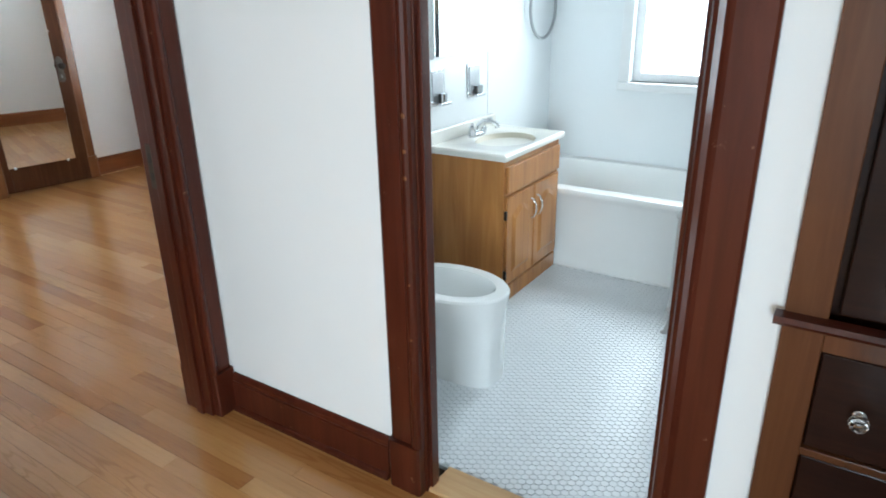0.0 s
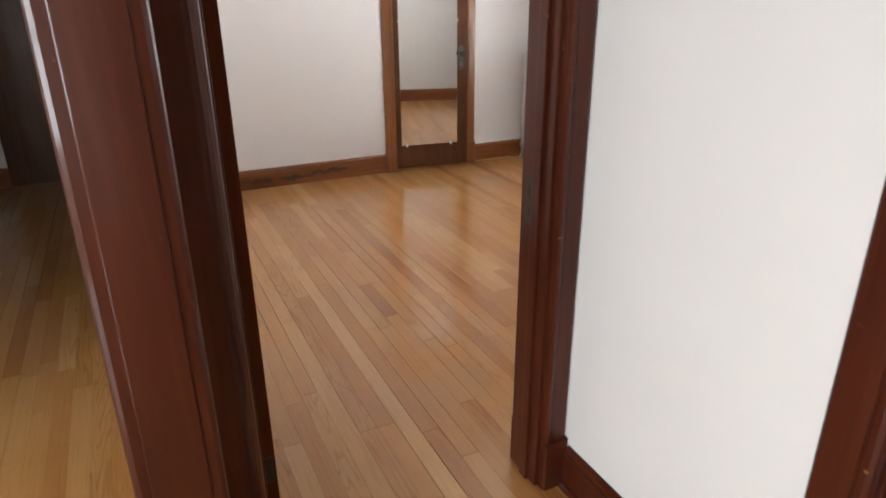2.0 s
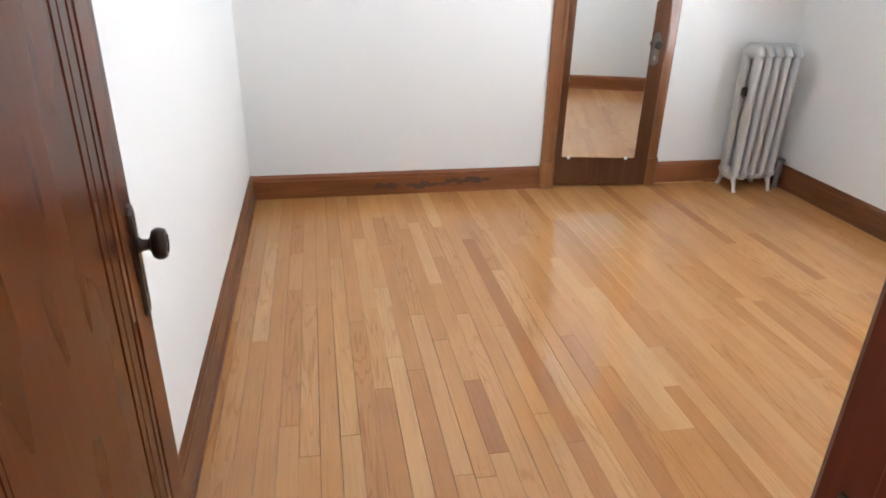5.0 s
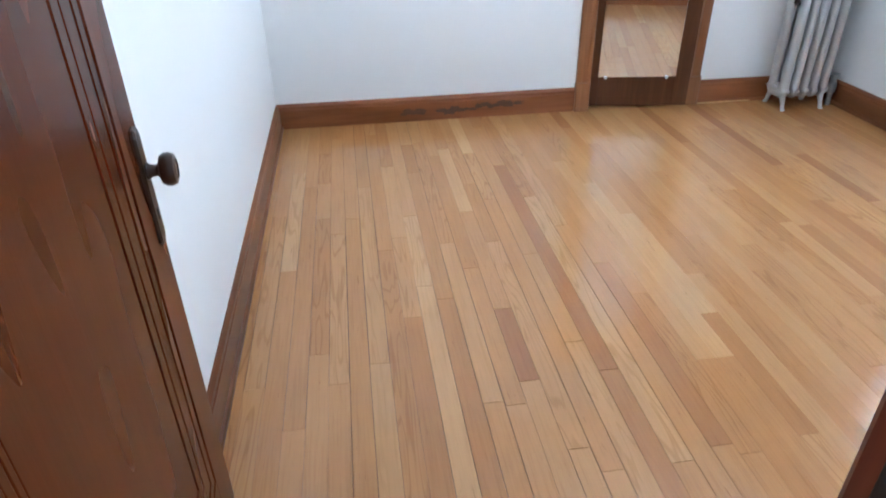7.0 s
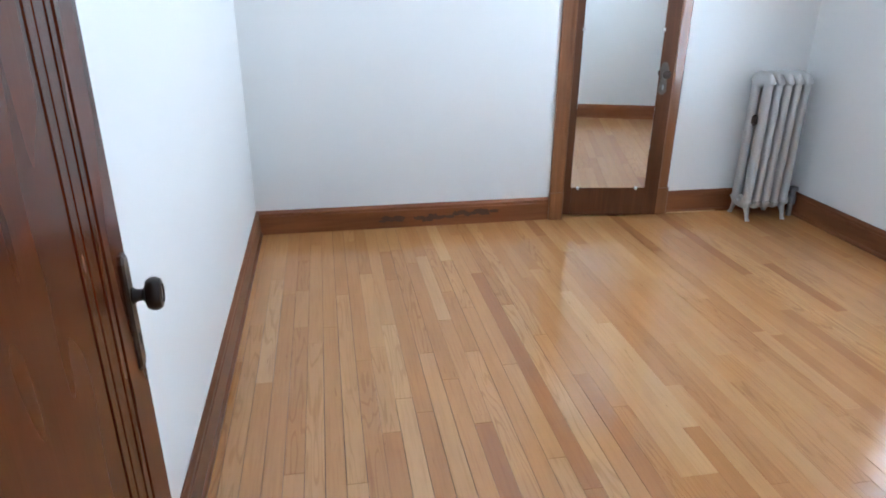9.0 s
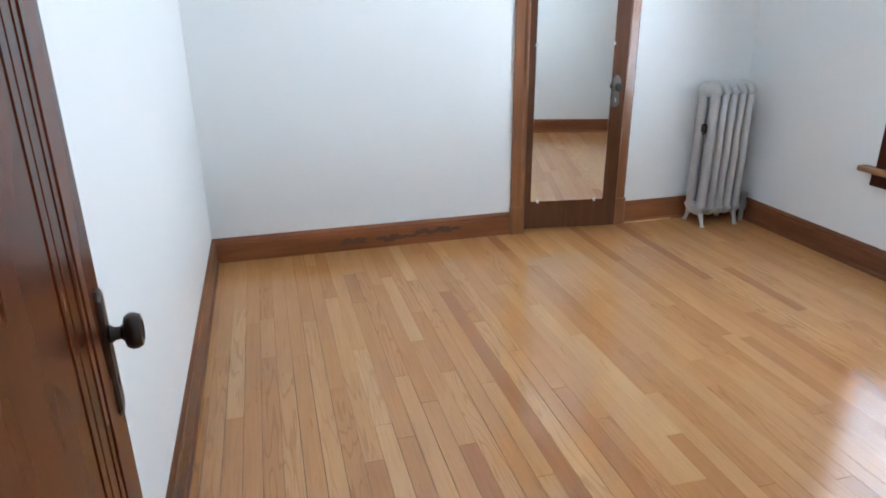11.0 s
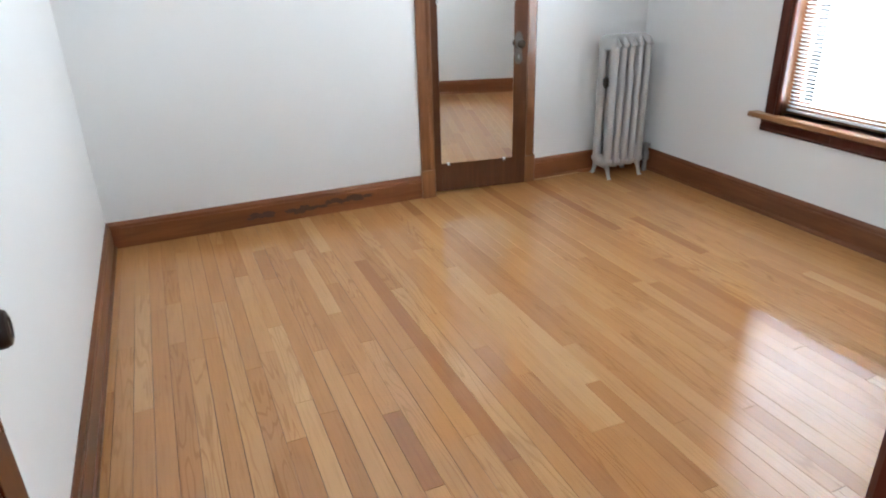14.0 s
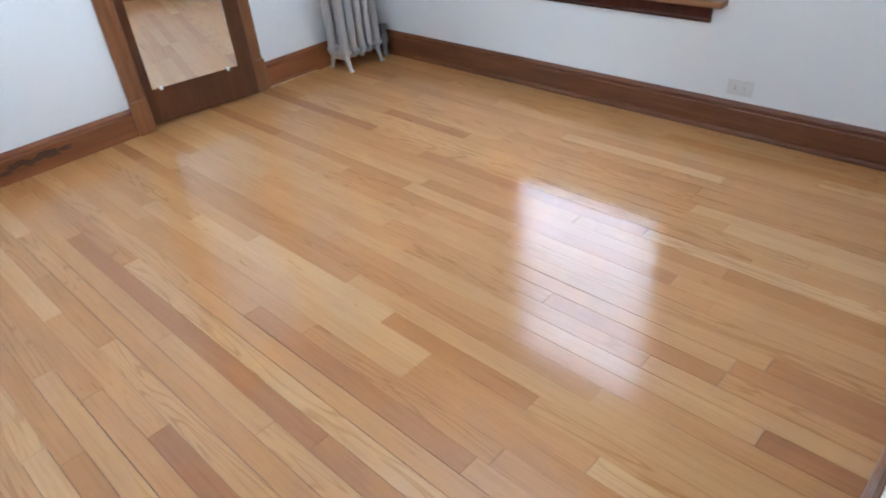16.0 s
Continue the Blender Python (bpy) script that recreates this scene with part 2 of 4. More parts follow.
def sweep(bm, profile, start, along, across, out):
    """A closed profile of (u, v) pairs, u across and v out, swept from start by the vector along."""
    s, a, c, o = Vector(start), Vector(along), Vector(across), Vector(out)
    rings = [[bm.verts.new(s + k * a + c * u + o * v) for u, v in profile] for k in (0, 1)]
    n = len(profile)
    for i in range(n):
        bm.faces.new((rings[0][i], rings[0][(i + 1) % n], rings[1][(i + 1) % n], rings[1][i]))
    bm.faces.new(rings[0])
    bm.faces.new(rings[1])
    bmesh.ops.recalc_face_normals(bm, faces=bm.faces[:])
    return bm


def turned(bm, profile, centre, axis="z", seg=24):
    """A lathe: (radius, height) pairs turned about an axis through centre."""
    rings = []
    for r, h in profile:
        ring = []
        for i in range(seg):
            a = 2 * math.pi * i / seg
            u, v = r * math.cos(a), r * math.sin(a)
            q = {"z": (u, v, h), "x": (h, u, v), "y": (u, h, v)}[axis]
            ring.append(bm.verts.new(Vector(centre) + Vector(q)))
        rings.append(ring)
    for a, b in zip(rings, rings[1:]):
        for i in range(seg):
            bm.faces.new((a[i], a[(i + 1) % seg], b[(i + 1) % seg], b[i]))
    bm.faces.new(rings[0])
    bm.faces.new(rings[-1])
    bmesh.ops.recalc_face_normals(bm, faces=bm.faces[:])
    return bm


def tube(bm, pts, r, seg=10):
    """A round bar along the points."""
    pts = [Vector(q) for q in pts]
    rings = []
    for i, q in enumerate(pts):
        d = (pts[min(i + 1, len(pts) - 1)] - pts[max(i - 1, 0)]).normalized()
        side = d.cross(Vector((0.13, 0.31, 0.94))).normalized()
        up = side.cross(d)
        rr = r[i] if isinstance(r, (list, tuple)) else r
        rings.append([bm.verts.new(q + rr * (side * math.cos(2 * math.pi * k / seg) + up * math.sin(2 * math.pi * k / seg))) for k in range(seg)])
    for a, b in zip(rings, rings[1:]):
        for i in range(seg):
            bm.faces.new((a[i], a[(i + 1) % seg], b[(i + 1) % seg], b[i]))
    bm.faces.new(rings[0])
    bm.faces.new(rings[-1])
    bmesh.ops.recalc_face_normals(bm, faces=bm.faces[:])
    return bm


def loft(bm, rings, cap0=True, cap1=True):
    """Skins closed rings of points."""
    rs = [[bm.verts.new(q) for q in ring] for ring in rings]
    n = len(rs[0])
    for a, b in zip(rs, rs[1:]):
        for i in range(n):
            bm.faces.new((a[i], a[(i + 1) % n], b[(i + 1) % n], b[i]))
    if cap0:
        bm.faces.new(rs[0])
    if cap1:
        bm.faces.new(rs[-1])
    bmesh.ops.recalc_face_normals(bm, faces=bm.faces[:])
    return bm


def mesh_of(name, bm, mat, smooth=False):
    me = bpy.data.meshes.new(name)
    bm.to_mesh(me)
    bm.free()
    me.materials.append(mat)
    if smooth:
        for f in me.polygons:
            f.use_smooth = True
        me.set_sharp_from_angle(angle=radians(38))
    return me


def part(name, bm, mat, parent, label="", smooth=False):
    ob = new(name, mesh_of(name, bm, mat, smooth))
    ob.parent = parent
    if label:
        ob["label"] = label
    return ob


def thing(name, at, label, category, group="", turn=0.0):
    ob = new(name)
    ob.matrix_world = pose(*at, 0, 0, turn)
    return tagged(ob, label, category, group)


def structure(name, bm, mat, label, category, smooth=False):
    return tagged(new(name, mesh_of(name, bm, mat, smooth)), label, category, kind="structure")


def panel_with_hole(bm, axis, p0, p1, a0, a1, z0, z1, holes):
    """A wall slab between p0 and p1 on the axis ("x" or "y"), from a0 to a1 along the other, with holes (b0, b1, bz0, bz1)."""
    def put(b0, b1, c0, c1):
        if b1 - b0 > 1e-4 and c1 - c0 > 1e-4:
            if axis == "x":
                box(bm, p0, p1, b0, b1, c0, c1)
            else:
                box(bm, b0, b1, p0, p1, c0, c1)
    at = a0
    for b0, b1, c0, c1 in sorted(holes):
        put(at, b0, z0, z1)
        put(b0, b1, z0, c0)
        put(b0, b1, c1, z1)
        at = b1
    put(at, a1, z0, z1)
    return bm


# ---- the plan ----
H = 2.62
XL, XR, YN, YF = -1.05, 2.645, -0.09, 3.62      # bedroom faces
YS = -0.042                                    # bedroom face of the bathroom wall
HALL_Y = -0.21                                 # hall face of the bedroom door wall
DL, DR, DH = -0.930, -0.098, 2.06              # bedroom doorway
BL, BR = -1.12, -1.79                          # bathroom doorway along y
LW0, LW1 = -1.16, -1.062                       # the long wall between front room and hall
OPEN_Y = -0.49                                 # end of that wall at the wide opening
BATH_Y0, BATH_Y1, BATH_X = -1.95, -0.27, 2.68

structure("wall_west", panel_with_hole(bmesh.new(), "x", LW0, XL, HALL_Y, 4.6, 0, H, []), WALL, "smooth white painted plaster wall beside the open door", "wall")
structure("wall_hall_stub", panel_with_hole(bmesh.new(), "x", LW0, LW1, OPEN_Y, HALL_Y, 0, H, []), WALL, "short white plaster wall end beside the wide opening", "wall")
structure("wall_hall_rear", panel_with_hole(bmesh.new(), "x", LW0, LW1, -3.3, -2.36, 0, H, []), WALL, "white painted plaster wall of the hall", "wall")
structure("wall_opening_header", boxed(LW0, LW1, -2.36, OPEN_Y, 2.1, H), WALL, "white plaster above the wide opening", "wall")
structure("wall_bedroom_door", panel_with_hole(bmesh.new(), "y", HALL_Y, YN, XL, 0.0, 0, H, [(DL - 0.02, DR + 0.02, 0, DH + 0.02)]), WALL,
          "white painted plaster wall round the bedroom doorway", "wall")
structure("wall_bedroom_bath", panel_with_hole(bmesh.new(), "y", BATH_Y1, YS, 0.003, XR + 0.16, 0, H, []), WALL, "white painted plaster wall between bedroom and bathroom", "wall")
structure("wall_north", panel_with_hole(bmesh.new(), "y", YF, YF + 0.14, XL, XR + 0.16, 0, H, [(0.955, 1.665, 0, 2.04)]), WALL, "white painted plaster wall with the closet doorway", "wall")
structure("wall_east", panel_with_hole(bmesh.new(), "x", XR, XR + 0.16, YN, YF, 0, H, [(1.30, 2.41, 0.60, 2.18)]), WALL, "white painted plaster wall with the bedroom window", "wall")
structure("wall_hall_east", panel_with_hole(bmesh.new(), "x", 0.0, 0.13, -3.3, BATH_Y1, 0, H, [(BR - 0.02, BL + 0.095, 0, 2.06), (-2.86, -2.02, 0.10, 2.2)]), WALL,
          "white painted plaster wall beside the bathroom doorway", "wall")
structure("wall_bath_south", boxed(0.13, BATH_X + 0.14, BATH_Y0 - 0.12, BATH_Y0, 0, H), BATHWALL, "white gloss bathroom wall", "wall")
structure("wall_bath_north", boxed(0.13, BATH_X, BATH_Y1 - 0.006, BATH_Y1 - 0.0005, 0, H), BATHWALL, "white gloss bathroom wall behind the vanity", "wall")
structure("wall_bath_east", panel_with_hole(bmesh.new(), "x", BATH_X, BATH_X + 0.14, BATH_Y0, BATH_Y1 - 0.001, 0, H, [(-1.50, -0.80, 0.945, 1.78)]), BATHWALL,
          "white gloss bathroom wall with the window", "wall")
structure("wall_hall_south", boxed(LW0, 0.13, -3.42, -3.3, 0, H), WALL, "white plaster end wall of the hall", "wall")
structure("wall_front_south", boxed(-4.6, LW0, -4.72, -4.58, 0, H), WALL, "white plaster wall of the front room", "wall")
structure("wall_front_west", panel_with_hole(bmesh.new(), "x", -4.74, -4.6, -4.72, 0.4, 0, H, [(-3.85, -2.35, 0.47, 1.97)]), WALL, "white plaster wall with the front room window", "wall")
# next two: partition added to block the front window's light from the passage
structure("wall_front_north", boxed(-4.6, -2.3, 0.28, 0.4, 0, H), WALL, "white plaster wall of the front room", "wall")
structure("wall_passage_screen", boxed(-2.42, -2.3, 0.4, 4.6, 0, H), WALL, "white plaster partition added to keep daylight out of the passage", "wall")
structure("wall_passage_north", boxed(-2.42, XL, 4.6, 4.72, 0, H), WALL, "white plaster end wall of the dark passage", "wall")
structure("wall_front_east", boxed(LW0, LW1, -4.72, -3.42, 0, H), WALL, "white plaster wall of the front room", "wall")
cl = bmesh.new()
box(cl, 0.3, 2.0, 4.4, 4.5, 0, H)
box(cl, 0.2, 0.3, YF + 0.14, 4.5, 0, H)
box(cl, 2.0, 2.1, YF + 0.14, 4.5, 0, H)
structure("wall_closet", cl, WALL, "plain white closet walls behind the mirror door", "wall")
structure("ceiling", boxed(-4.74, XR + 0.16, -4.72, 4.72, H, H + 0.1), CEIL, "flat white painted ceiling", "ceiling")

# ---- trim: casings, plinths, baseboards ----
CAS = [(0, 0), (0, 0.016), (0.006, 0.02), (0.066, 0.02), (0.072, 0.024), (0.078, 0.03), (0.088, 0.032), (0.096, 0.028), (0.1, 0.02), (0.1, 0)]


def casing_side(name, at, across, out, height, mat, label, plinth=0.175, width=0.1):
    """An upright casing board with a moulded edge, on a plinth block."""
    a, o = Vector(across), Vector(out)
    k = width / 0.1
    root = structure(name, sweep(bmesh.new(), [(u * k, v) for u, v in CAS], Vector(at) + Vector((0, 0, plinth)), (0, 0, height - plinth), a, o), mat, label, "door trim")
    pl = [(-0.004, 0), (-0.004, 0.03), (0.004, 0.036), (width * 0.92, 0.036), (width * 0.98, 0.03), (width * 0.98, 0)]
    part("plinth_block", sweep(bmesh.new(), pl, Vector(at), (0, 0, plinth), a, o), mat, root)
    return root


def casing_head(name, at, along, out, mat, label, up=0.12):
    pr = [(0, 0), (0, 0.03), (0.02, 0.032), (0.03, 0.022), (up - 0.02, 0.022), (up, 0.04), (up + 0.012, 0.04), (up + 0.012, 0)]
    return structure(name, sweep(bmesh.new(), pr, at, along, (0, 0, 1), out), mat, label, "door trim")


RED = "red-brown varnished wooden door casing with chipped edges"
# bedroom doorway, hall face
casing_side("trim_bedroom_left", (DL - 0.098, HALL_Y, 0), (1, 0, 0), (0, -1, 0), DH, CASING, RED, width=0.098)
casing_side("trim_bedroom_right", (0.0 - 0.002, HALL_Y, 0), (-1, 0, 0), (0, -1, 0), DH, CASING, RED, width=0.085)
casing_head("trim_bedroom_head", (-1.03, HALL_Y, DH), (1.028, 0, 0), (0, -1, 0), CASING, RED)
# bedroom doorway, room face
casing_side("trim_bedroom_room_left", (XL + 0.004, YN, 0), (1, 0, 0), (0, 1, 0), DH, CASING, RED, width=0.1)
casing_side("trim_bedroom_room_right", (DR + 0.1, YN, 0), (-1, 0, 0), (0, 1, 0), DH, CASING, RED)
casing_head("trim_bedroom_room_head", (XL + 0.004, YN, DH), (1.08, 0, 0), (0, 1, 0), CASING, RED)


def jamb_set(name, axis, face0, face1, a0, a1, top, stop_at, mat, label):
    """The lining of a doorway with its stops."""
    bm = bmesh.new()
    def b(p0, p1, q0, q1, z0, z1, bv=0.002):
        if axis == "y":
            box(bm, q0, q1, p0, p1, z0, z1, bv)
        else:
            box(bm, p0, p1, q0, q1, z0, z1, bv)
    b(face0, face1, a0 - 0.018, a0, 0, top)
    b(face0, face1, a1, a1 + 0.018, 0, top)
    b(face0, face1, a0 - 0.018, a1 + 0.018, top, top + 0.018)
    b(stop_at, stop_at + 0.036, a0, a0 + 0.011, 0, top - 0.012)
    b(stop_at, stop_at + 0.036, a1 - 0.011, a1, 0, top - 0.012)
    b(stop_at, stop_at + 0.036, a0, a1, top - 0.012, top)
    return structure(name, bm, mat, label, "door frame")


jamb_set("jamb_bedroom", "y", HALL_Y - 0.002, YN + 0.002, DL, DR, DH, -0.172, CASING, "red-brown varnished door lining with stops")
jamb_set("jamb_bathroom", "x", -0.002, 0.05, BR, BL, 2.04, 0.012, CASING, "red-brown varnished door lining with stops")
jw = bmesh.new()
box(jw, 0.001, 0.052, BL + 0.0182, BL + 0.0945, 0, 2.059, 0.0)
box(jw, 0.131, 0.145, BL + 0.09, BL + 0.15, 0, 2.04, 0.002)
box(jw, 0.131, 0.145, BR - 0.06, BR - 0.004, 0, 2.04, 0.002)
structure("trim_bathroom_inner", jw, WHITE, "white painted inner casing of the bathroom doorway", "door trim")
# bathroom doorway, hall face
bl_trim = casing_side("trim_bathroom_left", (0, -1.0, 0), (0, -1, 0), (-1, 0, 0), 2.04, CASING, RED, width=0.115)
casing_side("trim_bathroom_right", (0, -1.912, 0), (0, 1, 0), (-1, 0, 0), 2.04, CASING, RED, width=0.117)
casing_head("trim_bathroom_head", (0, -1.912, 2.04), (0, 0.912, 0), (-1, 0, 0), CASING, RED)
for z, r in ((1.18, 0.007), (1.09, 0.006), (1.02, 0.006), (0.72, 0.004), (0.55, 0.004)):
    part("paint_dab", turned(bmesh.new(), [(r, 0.0), (r * 0.8, -0.002), (r * 0.2, -0.003)], (-0.0315, -1.1, z), "x", 9), TRIM, bl_trim, "old filled screw hole")
# wide opening in the long wall
st = bmesh.new()
box(st, LW0 - 0.002, LW1 + 0.002, OPEN_Y - 0.02, OPEN_Y, 0, 2.1, 0.003)
structure("jamb_opening", st, CASING, "broad glossy red-brown wooden lining of the opening", "door frame")
casing_side("trim_opening_hall", (LW1, OPEN_Y + 0.085, 0), (0, -1, 0), (1, 0, 0), 2.1, CASING, RED, width=0.1)
casing_side("trim_opening_front", (LW0, OPEN_Y + 0.085, 0), (0, -1, 0), (-1, 0, 0), 2.1, CASING, RED, width=0.1)
# closet doorway
casing_side("trim_closet_left", (0.880, YF, 0), (1, 0, 0), (0, -1, 0), 2.02, TRIM, "brown varnished wooden casing of the closet doorway", 0.19, 0.095)
casing_side("trim_closet_right", (1.735, YF, 0), (-1, 0, 0), (0, -1, 0), 2.02, TRIM, "brown varnished wooden casing of the closet doorway", 0.19, 0.095)
casing_head("trim_closet_head", (0.880, YF, 2.02), (0.855, 0, 0), (0, -1, 0), TRIM, "brown varnished wooden head casing of the closet doorway")
jamb_set("jamb_closet", "y", YF - 0.001, YF + 0.13, 0.973, 1.645, 2.02, YF + 0.08, TRIM, "brown varnished closet door lining")

BASEP = [(0, 0), (0.018, 0), (0.018, 0.118), (0.014, 0.122), (0.016, 0.128), (0.014, 0.140), (0.007, 0.150), (0.004, 0.156), (0, 0.156)]
SHOE = [(0.018, 0), (0.030, 0), (0.029, 0.010), (0.024, 0.018), (0.018, 0.021)]


def baseboard(start, along, out, mat, label="brown varnished wooden baseboard with a moulded top", shoe=True):
    root = structure("baseboard", sweep(bmesh.new(), BASEP, start, along, out, (0, 0, 1)), mat, label, "baseboard")
    if shoe:
        part("shoe_moulding", sweep(bmesh.new(), SHOE, start, along, out, (0, 0, 1)), mat, root)
    return root


worn = baseboard((XL, YF, 0), (0.878 - XL, 0, 0), (0, -1, 0), BASE_X, "brown varnished baseboard with dark worn patches", False)
foot = baseboard((1.737, YF, 0), (XR - 1.737, 0, 0), (0, -1, 0), BASE_X)
part("bare_edge", boxed(1.742, 2.12, YF - 0.034, YF - 0.0305, 0.001, 0.009), THRESH, foot, "pale bare wood edge at the floor")
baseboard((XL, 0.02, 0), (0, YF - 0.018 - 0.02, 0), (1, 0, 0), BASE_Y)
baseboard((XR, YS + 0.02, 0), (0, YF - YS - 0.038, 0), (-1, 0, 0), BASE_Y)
baseboard((0.003, YS, 0), (XR - 0.021, 0, 0), (0, 1, 0), BASE_X)
baseboard((0, -0.98, 0), (0, 0.98 + HALL_Y - 0.04, 0), (-1, 0, 0), CASING, "red-brown varnished hall baseboard with dark scuffed foot")
baseboard((LW0, OPEN_Y + 0.09, 0), (0, 4.1, 0), (-1, 0, 0), BASE_Y)
baseboard((LW1, OPEN_Y + 0.09, 0), (0, 0.14, 0), (1, 0, 0), CASING)
baseboard((-2.3, 4.6, 0), (1.15, 0, 0), (0, -1, 0), BASE_X)
wear = random.Random(4)
for x0, x1, count in ((-0.265, -0.125, 5), (-0.02, 0.50, 13)):
    for i in range(count):
        cx, cz = x0 + (x1 - x0) * (i + wear.uniform(0.2, 0.8)) / count, 0.058 + 0.022 * (x0 + (x1 - x0) * i / count > 0.2) + wear.uniform(-0.010, 0.010)
        rx, rz, sd = wear.uniform(0.018, 0.045), wear.uniform(0.008, 0.020), wear.uniform(0, 50)
        bm = bmesh.new()
        ring = []
        for q in range(26):
            t = 2 * math.pi * q / 26
            k = 1 + 0.55 * noise.noise((sd + math.cos(t) * 1.9, math.sin(t) * 1.9, 3.1))
            ring.append(bm.verts.new((cx + rx * math.cos(t) * k, YF - 0.0184 - i * 0.00006, cz + rz * math.sin(t) * k)))
        bm.faces.new(ring)
        part("worn_patch", bm, STAIN, worn, "dark worn stain in the varnish")

# ---- bedroom: the open door ----


def knob_set(parent, x, y, z, sx, mats, plate=(0.048, 0.24)):
    """Back plate, shank and knob, standing out along x by the sign sx."""
    w, h = plate
    pr = [(-w / 2, -h / 2 + 0.012), (-w / 2 + 0.012, -h / 2), (w / 2 - 0.012, -h / 2), (w / 2, -h / 2 + 0.012),
          (w / 2, h / 2 - 0.012), (w / 2 - 0.012, h / 2), (-w / 2 + 0.012, h / 2), (-w / 2, h / 2 - 0.012)]
    zc = z - 0.035
    e = part("escutcheon", loft(bmesh.new(), [[(x, y + u, zc + v) for u, v in pr], [(x + sx * 0.004, y + u, zc + v) for u, v in pr],
                                              [(x + sx * 0.008, y + u * 0.8, zc + v * 0.955) for u, v in pr]]), mats[0], parent, "aged bronze back plate")
    part("keyhole", loft(bmesh.new(), [[(x + sx * d, y + 0.005 * math.cos(a), zc - 0.055 + 0.013 * math.sin(a)) for a in [k * math.pi / 6 for k in range(12)]]
                                       for d in (0.007, 0.0086)]), DARKSLOT, e)
    prof = [(0.014, 0.004), (0.017, 0.010), (0.012, 0.016), (0.011, 0.026), (0.015, 0.030), (0.027, 0.034), (0.032, 0.042), (0.032, 0.051), (0.028, 0.059), (0.019, 0.062), (0.017, 0.059), (0.003, 0.060)]
    part("door_knob", turned(bmesh.new(), [(r, sx * d) for r, d in prof], (x, y, z), "x", 20), mats[1], parent, "round dark knob", True)


def panel_door(parent, x0, x1, y0, y1, z0, z1, stile, hinge_stile, low, high, mat):
    """A framed door: stiles, rails and a nearly flush panel inside stepped beads. Its broad faces look along x."""
    ya0, yb0 = y0 + hinge_stile, y1 - stile
    part("stile", boxed(x0, x1, y0, ya0, z0, z1, bevel=0.002), mat, parent)
    part("stile", boxed(x0, x1, yb0, y1, z0, z1, bevel=0.002), mat, parent)
    for r0, r1 in ((z0, low), (high, z1)):
        part("rail", boxed(x0 + 0.0006, x1 - 0.0006, ya0, yb0, r0, r1), mat, parent)
    # near-black core puts the shade between the beads into the colour
    part("panel_core", boxed(x0 + 0.014, x1 - 0.014, ya0, yb0, low, high), GAP, parent)
    q = 0.3    # the beads on the hinge side are narrower
    for inset, w, depth in ((0.008, 0.030, 0.002), (0.045, 0.050, 0.003), (0.102, 0.036, 0.003)):
        bm = bmesh.new()
        ya, yb, za, zb = ya0 + inset * q, yb0 - inset, low + inset, high - inset
        for X0, X1 in ((x1 - 0.014, x1 - depth), (x0 + depth, x0 + 0.014)):
            box(bm, X0, X1, ya, ya + w * q, za, zb, 0.0015)
            box(bm, X0, X1, yb - w, yb, za, zb, 0.0015)
            box(bm, X0, X1, ya + w * q, yb - w, za, za + w, 0.0015)
            box(bm, X0, X1, ya + w * q, yb - w, zb - w, zb, 0.0015)
        part("panel_moulding", bm, mat, parent)
    k = 0.146
    part("panel", boxed(x0 + 0.004, x1 - 0.004, ya0 + k * q, yb0 - k, low + k, high - k, bevel=0.0015), mat, parent)


bed_door = thing("door_1", (-0.874, -0.068, 0.008), "open dark-varnished wooden door with a stepped panel moulding", "door", turn=6.3)
bed_door["kind"] = "structure"
DW = 0.86
panel_door(bed_door, -0.045, 0.0, 0.0, DW, 0.0, 2.03, 0.145, 0.022, 0.215, 1.92, DOORWOOD)
knob_set(bed_door, 0.0, DW - 0.042, 0.955, 1, (BRONZE, BLACKIRON))
part("latch_plate", boxed(-0.034, -0.010, DW - 0.0005, DW + 0.0025, 0.86, 1.00), BRONZE, bed_door, "worn bronze latch plate")
for z in (0.25, 1.75):
    hg = part("hinge", turned(bmesh.new(), [(0.004, -0.052), (0.0065, -0.048), (0.0065, 0.048), (0.004, 0.052)], (-0.052, -0.004, z), "z", 12), BRONZE, bed_door, "dark bronze hinge", True)
    part("hinge_leaf", boxed(-0.040, -0.006, -0.0025, 0.0, z - 0.045, z + 0.045), BRONZE, hg)
part("back_plate", boxed(-0.051, -0.045, DW - 0.066, DW - 0.018, 0.80, 1.04, bevel=0.002), BRONZE, bed_door)

strike = thing("strike_plate", (DR - 0.0001, -0.113, 0.945), "dark bronze strike plate let into the door lining", "strike plate")
part("plate", boxed(-0.003, 0.0, -0.016, 0.016, -0.075, 0.075, bevel=0.001), BRONZE, strike)
part("latch_hole", boxed(-0.0036, -0.002, -0.007, 0.009, 0.012, 0.042), DARKSLOT, strike)
part("bolt_hole", boxed(-0.0036, -0.002, -0.007, 0.009, -0.048, -0.022), DARKSLOT, strike)
part("lip", boxed(-0.006, -0.001, -0.030, -0.014, 0.010, 0.044, bevel=0.002), BRONZE, strike)

